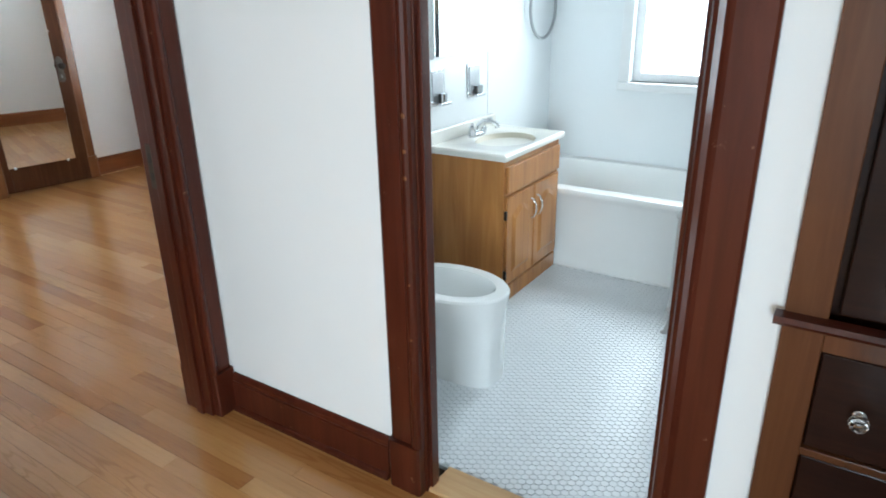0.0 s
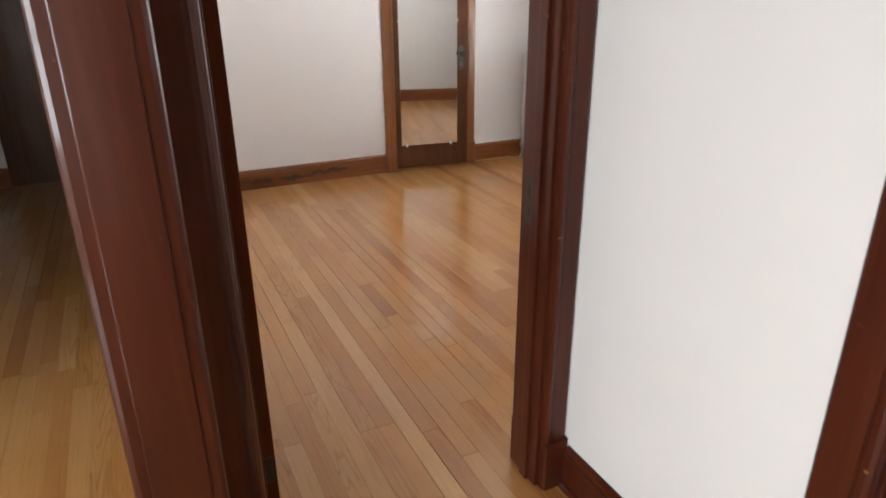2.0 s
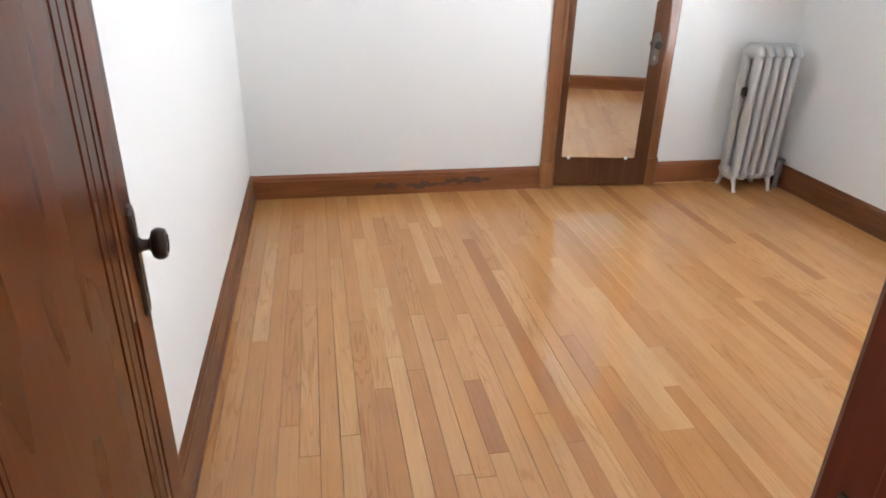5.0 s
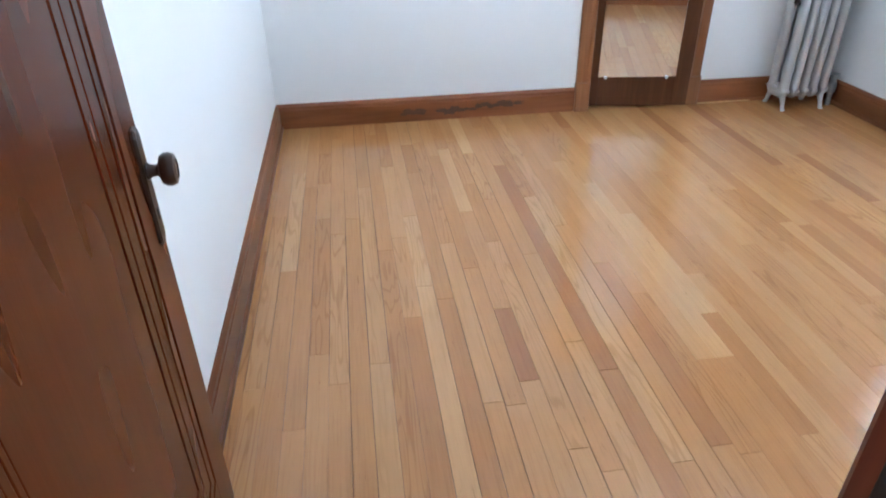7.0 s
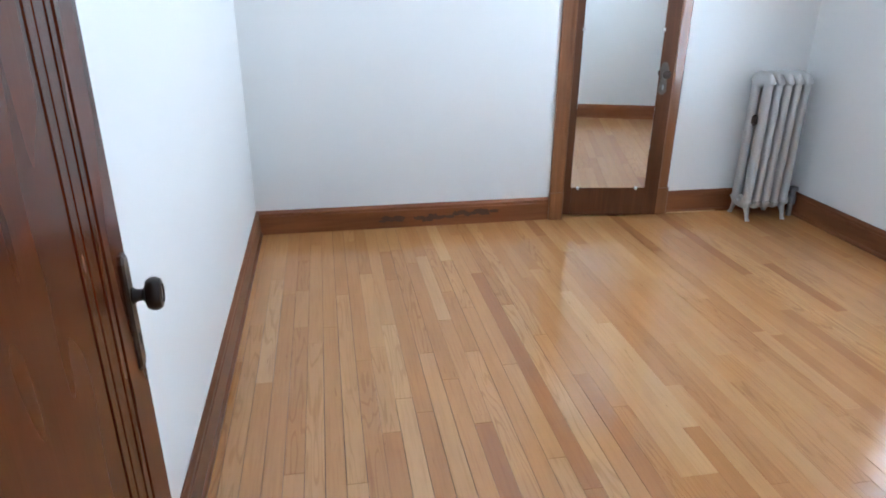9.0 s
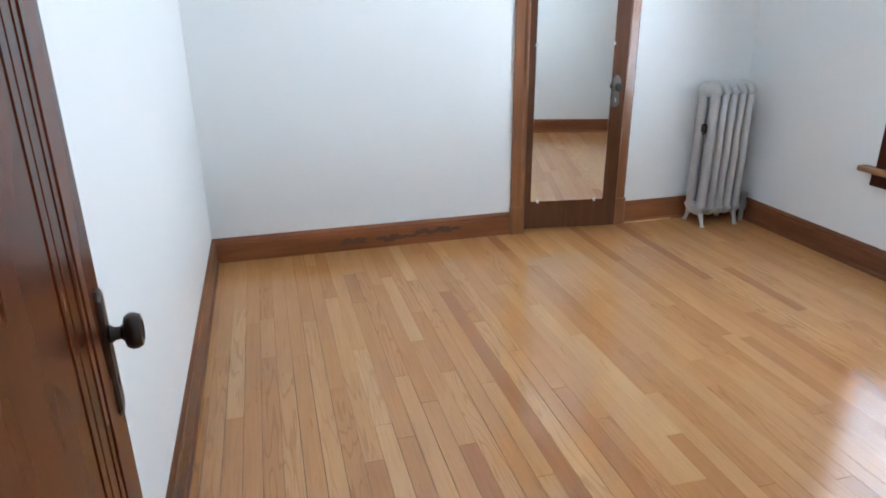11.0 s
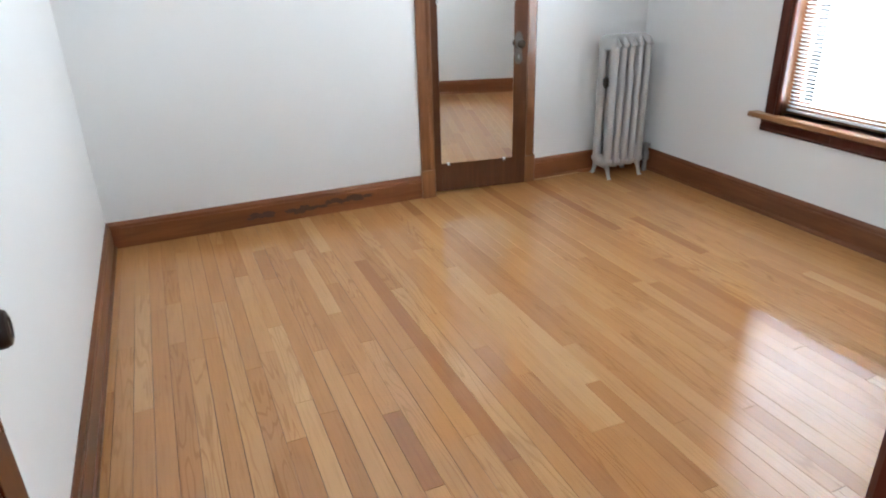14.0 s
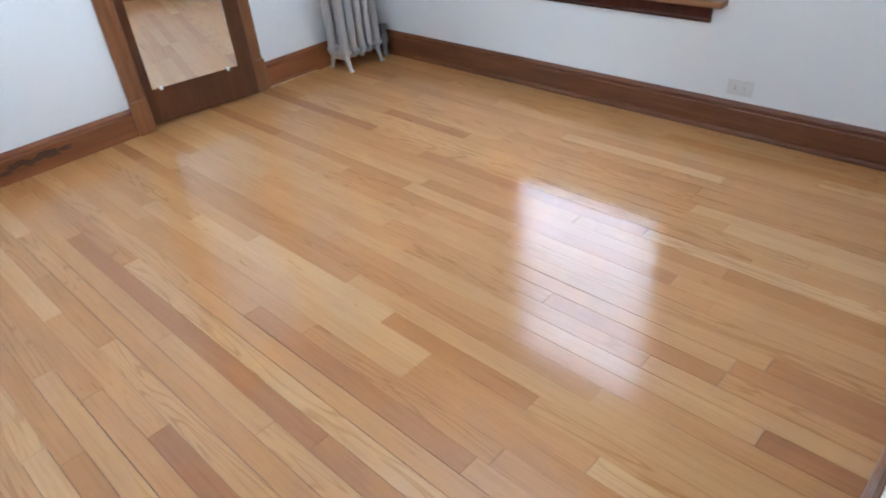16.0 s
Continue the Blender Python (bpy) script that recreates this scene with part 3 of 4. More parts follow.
# ---- bedroom: closet door with mirror ----
cd = thing("door_2", (0.982, YF + 0.030, 0.012), "slightly open dark wooden closet door with a tall mirror", "door", turn=-8.5)
cd["kind"] = "structure"
CW, CH = 0.662, 2.0
part("stile", boxed(0, 0.065, 0, 0.036, 0, CH, bevel=0.002), DARKDOOR, cd)
part("stile", boxed(CW - 0.10, CW, 0, 0.036, 0, CH, bevel=0.002), DARKDOOR, cd)
part("rail", boxed(0.065, CW - 0.10, 0.0006, 0.0354, 0, 0.20), DARKDOOR, cd)
part("rail", boxed(0.065, CW - 0.10, 0.0006, 0.0354, CH - 0.11, CH), DARKDOOR, cd)
part("panel", boxed(0.065, CW - 0.10, 0.010, 0.026, 0.20, CH - 0.11), DARKDOOR, cd)
mr = part("mirror", boxed(0.056, 0.566, -0.005, -0.001, 0.195, 1.86, bevel=0.0015), MIRROR, cd, "tall frameless mirror")
for x, z in ((0.105, 0.193), (0.505, 0.193), (0.058, 1.225), (0.564, 1.225)):
    part("mirror_clip", boxed(x - 0.009, x + 0.009, -0.010, -0.004, z - 0.010, z + 0.008, bevel=0.002), WHITE, mr, "small clear mirror clip")
for z in (0.27, 1.7):
    part("hinge", turned(bmesh.new(), [(0.004, -0.045), (0.007, -0.042), (0.007, 0.042), (0.004, 0.045)], (-0.004, -0.004, z), "z", 10), BRONZE, cd, "dark bronze hinge", True)
# knob set turned to face the room
def knob_y(parent, x, y, z):
    w, h = 0.055, 0.205
    pr = [(-w / 2, -h / 2 + 0.02), (-w / 2 + 0.018, -h / 2), (w / 2 - 0.018, -h / 2), (w / 2, -h / 2 + 0.02), (w / 2 - 0.006, 0.0), (w / 2, h / 2 - 0.03), (w / 2 - 0.018, h / 2), (-w / 2 + 0.018, h / 2), (-w / 2, h / 2 - 0.03), (-w / 2 + 0.006, 0.0)]
    e = part("escutcheon", loft(bmesh.new(), [[(x + u, y - d, z - 0.03 + v) for u, v in [(a * k, b * k) for a, b in pr]] for d, k in ((0, 1), (0.004, 1), (0.007, 0.86))]), BRASS, parent, "ornate worn brass back plate")
    part("keyhole", loft(bmesh.new(), [[(x + 0.006 * math.cos(a), y - d, z - 0.085 + 0.017 * math.sin(a)) for a in [k * math.pi / 6 for k in range(12)]] for d in (0.006, 0.008)]), GREYBOX, e)
    prof = [(0.014, 0.004), (0.011, 0.014), (0.010, 0.024), (0.015, 0.030), (0.025, 0.036), (0.029, 0.045), (0.027, 0.055), (0.018, 0.062), (0.003, 0.063)]
    part("door_knob", turned(bmesh.new(), [(r, -d) for r, d in prof], (x, y, z), "y", 20), BLACKIRON, parent, "round dark knob", True)


knob_y(cd, 0.600, 0.0, 0.955)

# ---- radiator ----


def radiator(at, turn, sections, pitch, depth, height, label, valve=True, group=""):
    """A column radiator: sections along x, each a ring of two columns, with feet at the end sections."""
    root = thing("radiator", at, label, "radiator", group, turn)
    w = pitch * 0.80
    foot = 0.085

    def section(end):
        bm = bmesh.new()
        r = w / 2
        d = depth / 2
        for s in (-1, 1):
            # upright column, oval in plan
            rings = []
            for z, k in ((foot + 0.02, 0.86), (foot + 0.06, 1.0), (height - 0.07, 1.0), (height - 0.03, 0.9)):
                rings.append([(r * k * math.cos(a), s * (d - 0.040) + 0.036 * k * math.sin(a), z) for a in [q * math.pi / 7 for q in range(14)]])
            loft(bm, rings)
        for z0, z1, crown in ((height - 0.105, height, 1), (foot - 0.005, foot + 0.085, -1)):
            rings = []
            for q in range(9):
                u = -1 + q / 4
                y = u * d
                k = math.sqrt(max(0.0, 1 - abs(u) ** 5)) * 0.85 + 0.15
                zc = (z0 + z1) / 2 + crown * 0.012 * (1 - u * u)
                hh = (z1 - z0) / 2 * k
                rings.append([(r * math.cos(a) * (0.8 + 0.2 * k), y, zc + hh * math.sin(a)) for a in [p * math.pi / 6 for p in range(12)]])
            loft(bm, rings)
        if end:
            for s in (-1, 1):
                tube(bm, [(0, s * (d - 0.045), foot + 0.05), (0, s * (d - 0.035), foot + 0.0), (0, s * (d - 0.018), 0.045), (0, s * (d - 0.008), 0.015), (0, s * (d + 0.004), 0.0)],
                     [0.022, 0.020, 0.013, 0.012, 0.017], 10)
        return bm
    for i in range(sections):
        end = i in (0, sections - 1)
        s = part("end_section" if end else "section", section(end), SILVER, root, "", True)
        s.location = ((i - (sections - 1) / 2) * pitch, 0, 0)
    for z in (height - 0.06, foot + 0.045):
        part("nipple_pipe", tube(bmesh.new(), [(-(sections - 1) / 2 * pitch, 0, z), ((sections - 1) / 2 * pitch, 0, z)], 0.02), SILVER, root, "", True)
    xe = -(sections - 1) / 2 * pitch - w / 2
    if valve:
        v = part("air_vent", turned(bmesh.new(), [(0.006, 0.0), (0.009, 0.01), (0.009, 0.014), (0.019, 0.018), (0.019, 0.062), (0.012, 0.07), (0.004, 0.074)], (xe - 0.018, -depth * 0.22, height * 0.66), "z", 14), BRONZE, root, "tarnished air vent", True)
        part("vent_stem", tube(bmesh.new(), [(xe + 0.004, -depth * 0.22, height * 0.675), (xe - 0.018, -depth * 0.22, height * 0.675), (xe - 0.018, -depth * 0.22, height * 0.69)], 0.006, 8), BRONZE, v)
        sv = part("supply_valve", turned(bmesh.new(), [(0.018, 0.0), (0.018, 0.08), (0.028, 0.086), (0.028, 0.145), (0.02, 0.155), (0.02, 0.18), (0.033, 0.184), (0.033, 0.205), (0.012, 0.212)], (-xe + 0.072, -0.03, 0.0), "z", 16), GREYBOX, root, "steam supply valve", True)
        part("valve_union", tube(bmesh.new(), [(-xe - 0.01, 0, 0.115), (-xe + 0.03, -0.012, 0.115), (-xe + 0.072, -0.03, 0.115)], 0.019), SILVER, sv, "", True)
        part("plug", turned(bmesh.new(), [(0.024, 0.0), (0.024, -0.012), (0.014, -0.014), (0.014, -0.026), (0.003, -0.027)], (xe + 0.006, 0, 0.13), "x", 8), SILVER, root)
    return root


radiator((2.348, 3.452, 0), 0, 5, 0.0665, 0.205, 0.975, "silver-painted cast-iron steam radiator in the room corner")

# ---- bedroom window ----
win = thing("window_1", (XR, 1.855, 0.60), "bright wooden window with a raised white mini blind", "window")
win["kind"] = "structure"
hw = 0.535


def sideways(y0, y1, z0, z1, x0, x1, bv=0.003):
    return boxed(x0, x1, y0, y1, z0, z1, bevel=bv)


part("window_sill", sideways(-0.70, 0.70, -0.03, 0.0, -0.065, 0.10, 0.006), SILL, win, "golden varnished window stool")
ap = [(0, 0), (0.016, 0), (0.022, 0.012), (0.018, 0.02), (0.018, 0.055), (0.024, 0.066), (0.024, 0.075), (0, 0.075)]
part("apron", sweep(bmesh.new(), ap, (0, -0.635, -0.106), (0, 1.27, 0), (-1, 0, 0), (0, 0, 1)), CASING, win)
for s in (-1, 1):
    part("side_casing", sweep(bmesh.new(), [(u, v) for u, v in CAS], (0, s * (hw + 0.085), 0.0), (0, 0, 1.60), (0, -s, 0), (-1, 0, 0)), CASING, win)
    part("reveal", sideways(min(s * hw, s * (hw + 0.018)), max(s * hw, s * (hw + 0.018)), 0.0, 1.57, 0.002, 0.145), TRIM, win, "varnished window reveal")
    part("sash_stile", sideways(min(s * hw, s * (hw - 0.05)), max(s * hw, s * (hw - 0.05)), 0.0, 1.55, 0.085, 0.12), TRIM, win)
part("head_casing", sideways(-0.64, 0.64, 1.60, 1.71, -0.024, 0.0), CASING, win)
part("head_reveal", sideways(-hw, hw, 1.552, 1.57, 0.002, 0.145), TRIM, win)
part("sash_rail", sideways(-hw + 0.05, hw - 0.05, 0.0, 0.07, 0.085, 0.12), TRIM, win)
part("sash_rail", sideways(-hw + 0.05, hw - 0.05, 0.76, 0.80, 0.085, 0.12), TRIM, win)
part("sash_rail", sideways(-hw + 0.05, hw - 0.05, 1.50, 1.55, 0.085, 0.12), TRIM, win)
for z0, z1 in ((0.07, 0.76), (0.80, 1.50)):
    g = part("pane", boxed(0.100, 0.104, -hw + 0.05, hw - 0.05, z0, z1), GLASS, win)
    g.visible_shadow = False
blind = thing("mini_blind", (XR + 0.055, 1.855, 0.62), "white slatted mini blind hanging in the window", "blind")
slat = bmesh.new()
for k in (0, 1):
    rows = []
    for q in range(5):
        u = -0.0125 + q * 0.00625
        rows.append((u * math.cos(0.5), 0.0025 * (1 - (u / 0.0125) ** 2) + -u * math.sin(0.5) + k * 0.0006))
    if k == 0:
        prof = rows
    else:
        prof = prof + rows[::-1]
sweep(slat, prof, (0, -0.525, 0), (0, 1.05, 0), (1, 0, 0), (0, 0, 1))
slat_mesh = mesh_of("slat", slat, SLAT)
for i in range(68):
    s = new("slat", slat_mesh)
    s.parent = blind
    s.location = (0, 0, 0.03 + i * 0.0215)
part("bottom_rail", boxed(-0.012, 0.012, -0.525, 0.525, 0.0, 0.012, bevel=0.003), WHITE, blind)
part("head_rail", boxed(-0.018, 0.018, -0.525, 0.525, 1.50, 1.53, bevel=0.003), WHITE, blind)
for y in (-0.4, 0.4):
    part("ladder_cord", tube(bmesh.new(), [(-0.0135, y, 0.01), (-0.0135, y, 1.5)], 0.0008, 5), RUBBER, blind)

ol = thing("power_outlet", (XR - 0.0005, 1.035, 0.222), "ivory double power outlet on the wall above the baseboard", "outlet")
part("cover_plate", boxed(-0.006, 0.0, -0.06, 0.06, -0.036, 0.036, bevel=0.002), IVORY, ol)
for y in (-0.022, 0.022):
    f = part("socket_face", turned(bmesh.new(), [(0.017, -0.005), (0.017, -0.008), (0.012, -0.0085)], (0, y, 0), "x", 18), IVORY, ol)
    for z in (-0.006, 0.006):
        part("slot", boxed(-0.0092, -0.008, y - 0.004, y + 0.004, z - 0.001, z + 0.001), DARKSLOT, f)

# ---- hall: built-in linen cabinet ----
lc = thing("linen_cabinet", (-0.012, -2.44, 0.0), "built-in brown wooden linen cabinet with dark drawers", "cabinet")
for y0, y1 in ((0.365, 0.44), (-0.44, -0.365)):
    part("face_stile", boxed(-0.012, 0.03, y0, y1, 0.10, 2.24, bevel=0.002), CABWOOD, lc)
for z0, z1 in ((0.0, 0.12), (0.335, 0.352), (0.565, 0.582), (0.805, 0.856), (2.15, 2.24)):
    part("face_rail", boxed(-0.0105, 0.03, -0.365, 0.365, z0, z1, bevel=0.0015), CABWOOD, lc)
part("kick_board", boxed(-0.013, 0.0, -0.44, 0.44, 0.0, 0.10), CABWOOD, lc)
part("carcass", boxed(0.03, 0.05, -0.40, 0.40, 0.10, 2.15), CABDARK, lc)
part("ledge", sweep(bmesh.new(), [(0, 0), (0.030, 0.004), (0.036, 0.012), (0.032, 0.022), (0, 0.024)], (-0.010, -0.455, 0.852), (0, 0.91, 0), (-1, 0, 0), (0, 0, 1)), CASING, lc, "projecting red-brown ledge")
for i, (z0, z1) in enumerate(((0.125, 0.33), (0.355, 0.56), (0.585, 0.800))):
    d = part("drawer", boxed(-0.004, 0.02, -0.362, 0.362, z0, z1, bevel=0.003), CABDARK, lc, "dark wooden drawer front")
    for y in (0.28, -0.28):
        kb = part("glass_knob", turned(bmesh.new(), [(0.008, -0.002), (0.009, -0.012), (0.016, -0.018), (0.019, -0.026), (0.017, -0.036), (0.009, -0.042), (0.002, -0.042)], (-0.004, y, (z0 + z1) / 2 - 0.008), "x", 8), GLASS, d, "faceted clear glass knob")
        part("knob_base", turned(bmesh.new(), [(0.013, 0.0), (0.013, -0.003), (0.008, -0.005)], (-0.004, y, (z0 + z1) / 2 - 0.008), "x", 14), CHROME, d)
for y0, y1 in ((0.003, 0.350), (-0.350, -0.003)):
    d = part("upper_door", boxed(-0.003, 0.016, y0, y1, 0.885, 2.14, bevel=0.003), CABDARK, lc, "dark wooden cupboard door")
    part("door_panel", boxed(-0.009, -0.004, y0 + 0.06, y1 - 0.06, 0.95, 2.07, bevel=0.004), CABDARK, d)

# ---- front room: dark leaf added at the passage end ----
# dark wood put in to stand for the unlit depth of the passage
dark_end = thing("dark_passage_end", (-2.02, 4.594, 0.008), "dark wooden leaf added to darken the end of the passage", "door")
dark_end["kind"] = "structure"
part("leaf", boxed(0, 0.76, -0.03, 0.0, 0, 2.03, bevel=0.003), DARKDOOR, dark_end)
part("panel", boxed(0.12, 0.64, -0.036, -0.03, 0.14, 1.9, bevel=0.004), DARKDOOR, dark_end)
casing_side("trim_passage", (LW0, 1.75, 0), (0, -1, 0), (-1, 0, 0), 2.05, CASING, RED)
fw = thing("window_3", (-4.67, -3.1, 0.47), "white framed front room window", "window")
fw["kind"] = "structure"
for x0, x1, z0, z1 in ((-0.75, -0.70, 0, 1.5), (0.70, 0.75, 0, 1.5), (-0.70, 0.70, 0, 0.05), (-0.70, 0.70, 1.45, 1.5), (-0.70, 0.70, 0.73, 0.77)):
    part("window_frame", boxed(-0.03, 0.03, x0, x1, z0, z1, bevel=0.003), WHITE, fw)

# ---- bathroom ----
structure("threshold", boxed(0.0, 0.125, BR, BL, 0.0, 0.014, bevel=0.005), THRESH, "pale worn oak threshold of the bathroom", "threshold")
hl = thing("bath_strike", (0.034, BL - 0.0005, 1.0), "steel strike plate on the bathroom door lining", "strike plate")
part("plate", boxed(-0.014, 0.014, -0.003, 0.0, -0.06, 0.06, bevel=0.001), BRONZE, hl)
part("latch_hole", boxed(-0.006, 0.008, -0.0036, -0.002, -0.012, 0.018), DARKSLOT, hl)

# vanity
V0, V1, VF = 1.285, 1.905, -0.69
van = thing("vanity_cabinet", (V0, VF, 0), "honey oak bathroom vanity with two raised-panel doors", "cabinet")
VW, VD = V1 - V0, BATH_Y1 - VF - 0.01
part("side_panel", boxed(0, 0.018, 0.0, VD, 0.0, 0.735, bevel=0.001), VANOAK, van)
part("side_panel", boxed(VW - 0.018, VW, 0.0, VD, 0.0, 0.735, bevel=0.001), VANOAK, van)
part("back_panel", boxed(0.018, VW - 0.018, VD - 0.01, VD, 0.0, 0.735), VANOAK, van)
part("face_frame", boxed(0.018, VW - 0.018, 0.002, 0.02, 0.09, 0.735), VANOAK, van)
part("toe_kick", boxed(0.0, VW, -0.004, 0.014, 0.0, 0.085, bevel=0.003), VANOAK, van, "oak base moulding")
part("drawer_front", boxed(0.016, VW - 0.016, -0.018, 0.001, 0.575, 0.705, bevel=0.006), VANOAK, van, "false drawer front")


def cathedral_door(x0, x1, z0, z1):
    d = part("door", boxed(x0, x1, -0.014, 0.001, z0, z1, bevel=0.005), VANOAK, van, "oak door with an arched raised panel")
    a, b, lo, hi = x0 + 0.05, x1 - 0.05, z0 + 0.055, z1 - 0.06
    def arch(ins):
        pts = [(a + ins, lo + ins), (b - ins, lo + ins)]
        for q in range(13):
            u = q / 12
            x = b - ins - (b - a - 2 * ins) * u
            pts.append((x, hi - ins - 0.035 + 0.035 * math.sin(math.pi * u) ** 1.5))
        return pts
    part("raised_panel", loft(bmesh.new(), [[(x, -0.0145 + 0.002, z) for x, z in arch(-0.006)], [(x, -0.0125 - 0.0015, z) for x, z in arch(0.0)], [(x, -0.024, z) for x, z in arch(0.022)]]), VANOAK, d)
    return d


for x0, x1, hx in ((0.016, 0.306, 0.275), (0.314, 0.604, 0.345)):
    d = cathedral_door(x0, x1, 0.105, 0.555)
    hz = 0.44
    part("handle", tube(bmesh.new(), [(hx, -0.012, hz - 0.05), (hx, -0.030, hz - 0.045), (hx, -0.040, hz - 0.02), (hx, -0.042, hz), (hx, -0.040, hz + 0.02), (hx, -0.030, hz + 0.045), (hx, -0.012, hz + 0.05)],
                        [0.006, 0.0045, 0.005, 0.0065, 0.005, 0.0045, 0.006]), CHROME, d, "curved antique silver handle", True)
for z in (0.16, 0.47):
    part("hinge", boxed(0.004, 0.016, -0.016, -0.001, z - 0.022, z + 0.022, bevel=0.002), BRONZE, van, "dark hinge")

# vanity top with basin
vt = thing("sink", ((V0 + V1) / 2, (VF + BATH_Y1) / 2 - 0.012, 0.736), "cream cultured marble vanity top with an oval basin", "sink")
tw, td = 0.665, BATH_Y1 - VF + 0.018
bm = bmesh.new()
N = 48
def oval(rx, ry, z, cx=0.02, cy=-0.03):
    return [(cx + rx * math.cos(2 * math.pi * i / N), cy + ry * math.sin(2 * math.pi * i / N), z) for i in range(N)]
def square_ring(hx, hy, z, rad=0.02):
    out = []
    for i in range(N):
        a = 2 * math.pi * i / N
        c, s = math.cos(a), math.sin(a)
        k = 1 / max(abs(c) / hx, abs(s) / hy)
        out.append((c * k, s * k, z))
    for cx, cy in ((hx, hy), (-hx, hy), (-hx, -hy), (hx, -hy)):
        i = min(range(N), key=lambda q: (out[q][0] - cx) ** 2 + (out[q][1] - cy) ** 2)
        out[i] = (cx, cy, z)
    return out
loft(bm, [square_ring(tw / 2 - 0.004, td / 2 - 0.004, 0.0), square_ring(tw / 2, td / 2, 0.006), square_ring(tw / 2, td / 2, 0.026), square_ring(tw / 2 - 0.005, td / 2 - 0.005, 0.032), oval(0.198, 0.152, 0.032), oval(0.188, 0.143, 0.026)], True, False)
part("top_slab", bm, MARBLE, vt, "", True)
part("basin", loft(bmesh.new(), [oval(0.188, 0.143, 0.026), oval(0.175, 0.132, -0.01), oval(0.145, 0.105, -0.06), oval(0.09, 0.065, -0.095), oval(0.03, 0.025, -0.105)], False, True), BOWL, vt, "almond oval basin", True)
part("backsplash", boxed(-tw / 2, tw / 2, td / 2 - 0.022, td / 2, 0.03, 0.095, bevel=0.004), MARBLE, vt)
part("drain", turned(bmesh.new(), [(0.022, -0.104), (0.022, -0.1005), (0.012, -0.1)], (0.02, -0.03, 0), "z", 16), CHROME, vt)

fc = thing("faucet", (1.615, -0.355, 0.768), "chrome two-handle basin faucet on the vanity top", "faucet")
part("base_plate", loft(bmesh.new(), [[(0.085 * k * math.cos(a), 0.026 * k * math.sin(a), z) for a in [q * math.pi / 12 for q in range(24)]] for z, k in ((0, 1), (0.012, 1), (0.018, 0.85))]), CHROME, fc, "", True)
part("spout", tube(bmesh.new(), [(0, 0, 0.01), (0, -0.01, 0.05), (0, -0.04, 0.075), (0, -0.085, 0.078), (0, -0.115, 0.062), (0, -0.12, 0.048)], [0.02, 0.017, 0.015, 0.013, 0.012, 0.013]), CHROME, fc, "", True)
for s in (-1, 1):
    hd = part("tap_body", turned(bmesh.new(), [(0.021, 0.01), (0.019, 0.03), (0.015, 0.04), (0.017, 0.05), (0.008, 0.056)], (s * 0.058, 0, 0), "z", 16), CHROME, fc, "", True)
    part("lever", tube(bmesh.new(), [(s * 0.058, 0, 0.05), (s * 0.075, -0.015, 0.066), (s * 0.10, -0.03, 0.075)], [0.007, 0.008, 0.009]), CHROME, hd, "", True)

# toilet
to = thing("toilet", (0.665, BATH_Y1 - 0.012, 0), "white porcelain toilet with its lid raised", "toilet")
def egg(rx, y0, y1, z, n=32):
    out = []
    for i in range(n):
        a = 2 * math.pi * i / n
        out.append((rx * math.cos(a), (y0 + y1) / 2 + (y1 - y0) / 2 * math.sin(a), z))
    return out
def blocky(rx, y0, y1, z, n=32, pw=0.45):
    out = []
    for i in range(n):
        a = 2 * math.pi * i / n
        c, s = math.cos(a), math.sin(a)
        out.append((rx * math.copysign(abs(c) ** pw, c), (y0 + y1) / 2 + (y1 - y0) / 2 * math.copysign(abs(s) ** pw, s), z))
    return out
FY = -0.745
part("bowl", loft(bmesh.new(), [blocky(0.105, FY + 0.02, -0.12, 0.0), blocky(0.105, FY + 0.02, -0.12, 0.16), blocky(0.115, FY + 0.01, -0.14, 0.24, 32, 0.6), egg(0.165, FY, -0.22, 0.32), egg(0.178, FY - 0.01, -0.24, 0.37), egg(0.178, FY - 0.01, -0.24, 0.385),
                               egg(0.170, FY - 0.004, -0.25, 0.392), egg(0.125, FY + 0.045, -0.30, 0.392), egg(0.115, FY + 0.055, -0.31, 0.375), egg(0.095, FY + 0.09, -0.34, 0.27), egg(0.05, FY + 0.18, -0.42, 0.19)]), PORC, to, "", True)
part("tank", loft(bmesh.new(), [blocky(0.22, -0.20, -0.005, 0.39, 32, 0.3), blocky(0.235, -0.205, -0.003, 0.72, 32, 0.3)]), PORC, to, "", True)
part("tank_lid", loft(bmesh.new(), [blocky(0.245, -0.215, 0.0, 0.722, 32, 0.3), blocky(0.245, -0.215, 0.0, 0.745, 32, 0.3), blocky(0.235, -0.205, -0.006, 0.755, 32, 0.3)]), PORC, to, "", True)
part("deck", loft(bmesh.new(), [blocky(0.12, -0.26, -0.02, 0.25, 32, 0.4), blocky(0.16, -0.27, -0.01, 0.388, 32, 0.4)]), PORC, to, "", True)
lid = part("raised_lid", loft(bmesh.new(), [[(x * k, -0.245 + d, 0.40 + (y + 0.24) * -0.82) for x, y, _ in egg(0.178, -0.70, -0.24, 0)] for k, d in ((0.97, -0.012), (1, 0), (0.97, 0.012))]), WHITE, to, "raised white seat lid", True)
for s in (-1, 1):
    part("seat_hinge", tube(bmesh.new(), [(s * 0.07 - 0.02, -0.245, 0.402), (s * 0.07 + 0.02, -0.245, 0.402)], 0.012), WHITE, to)

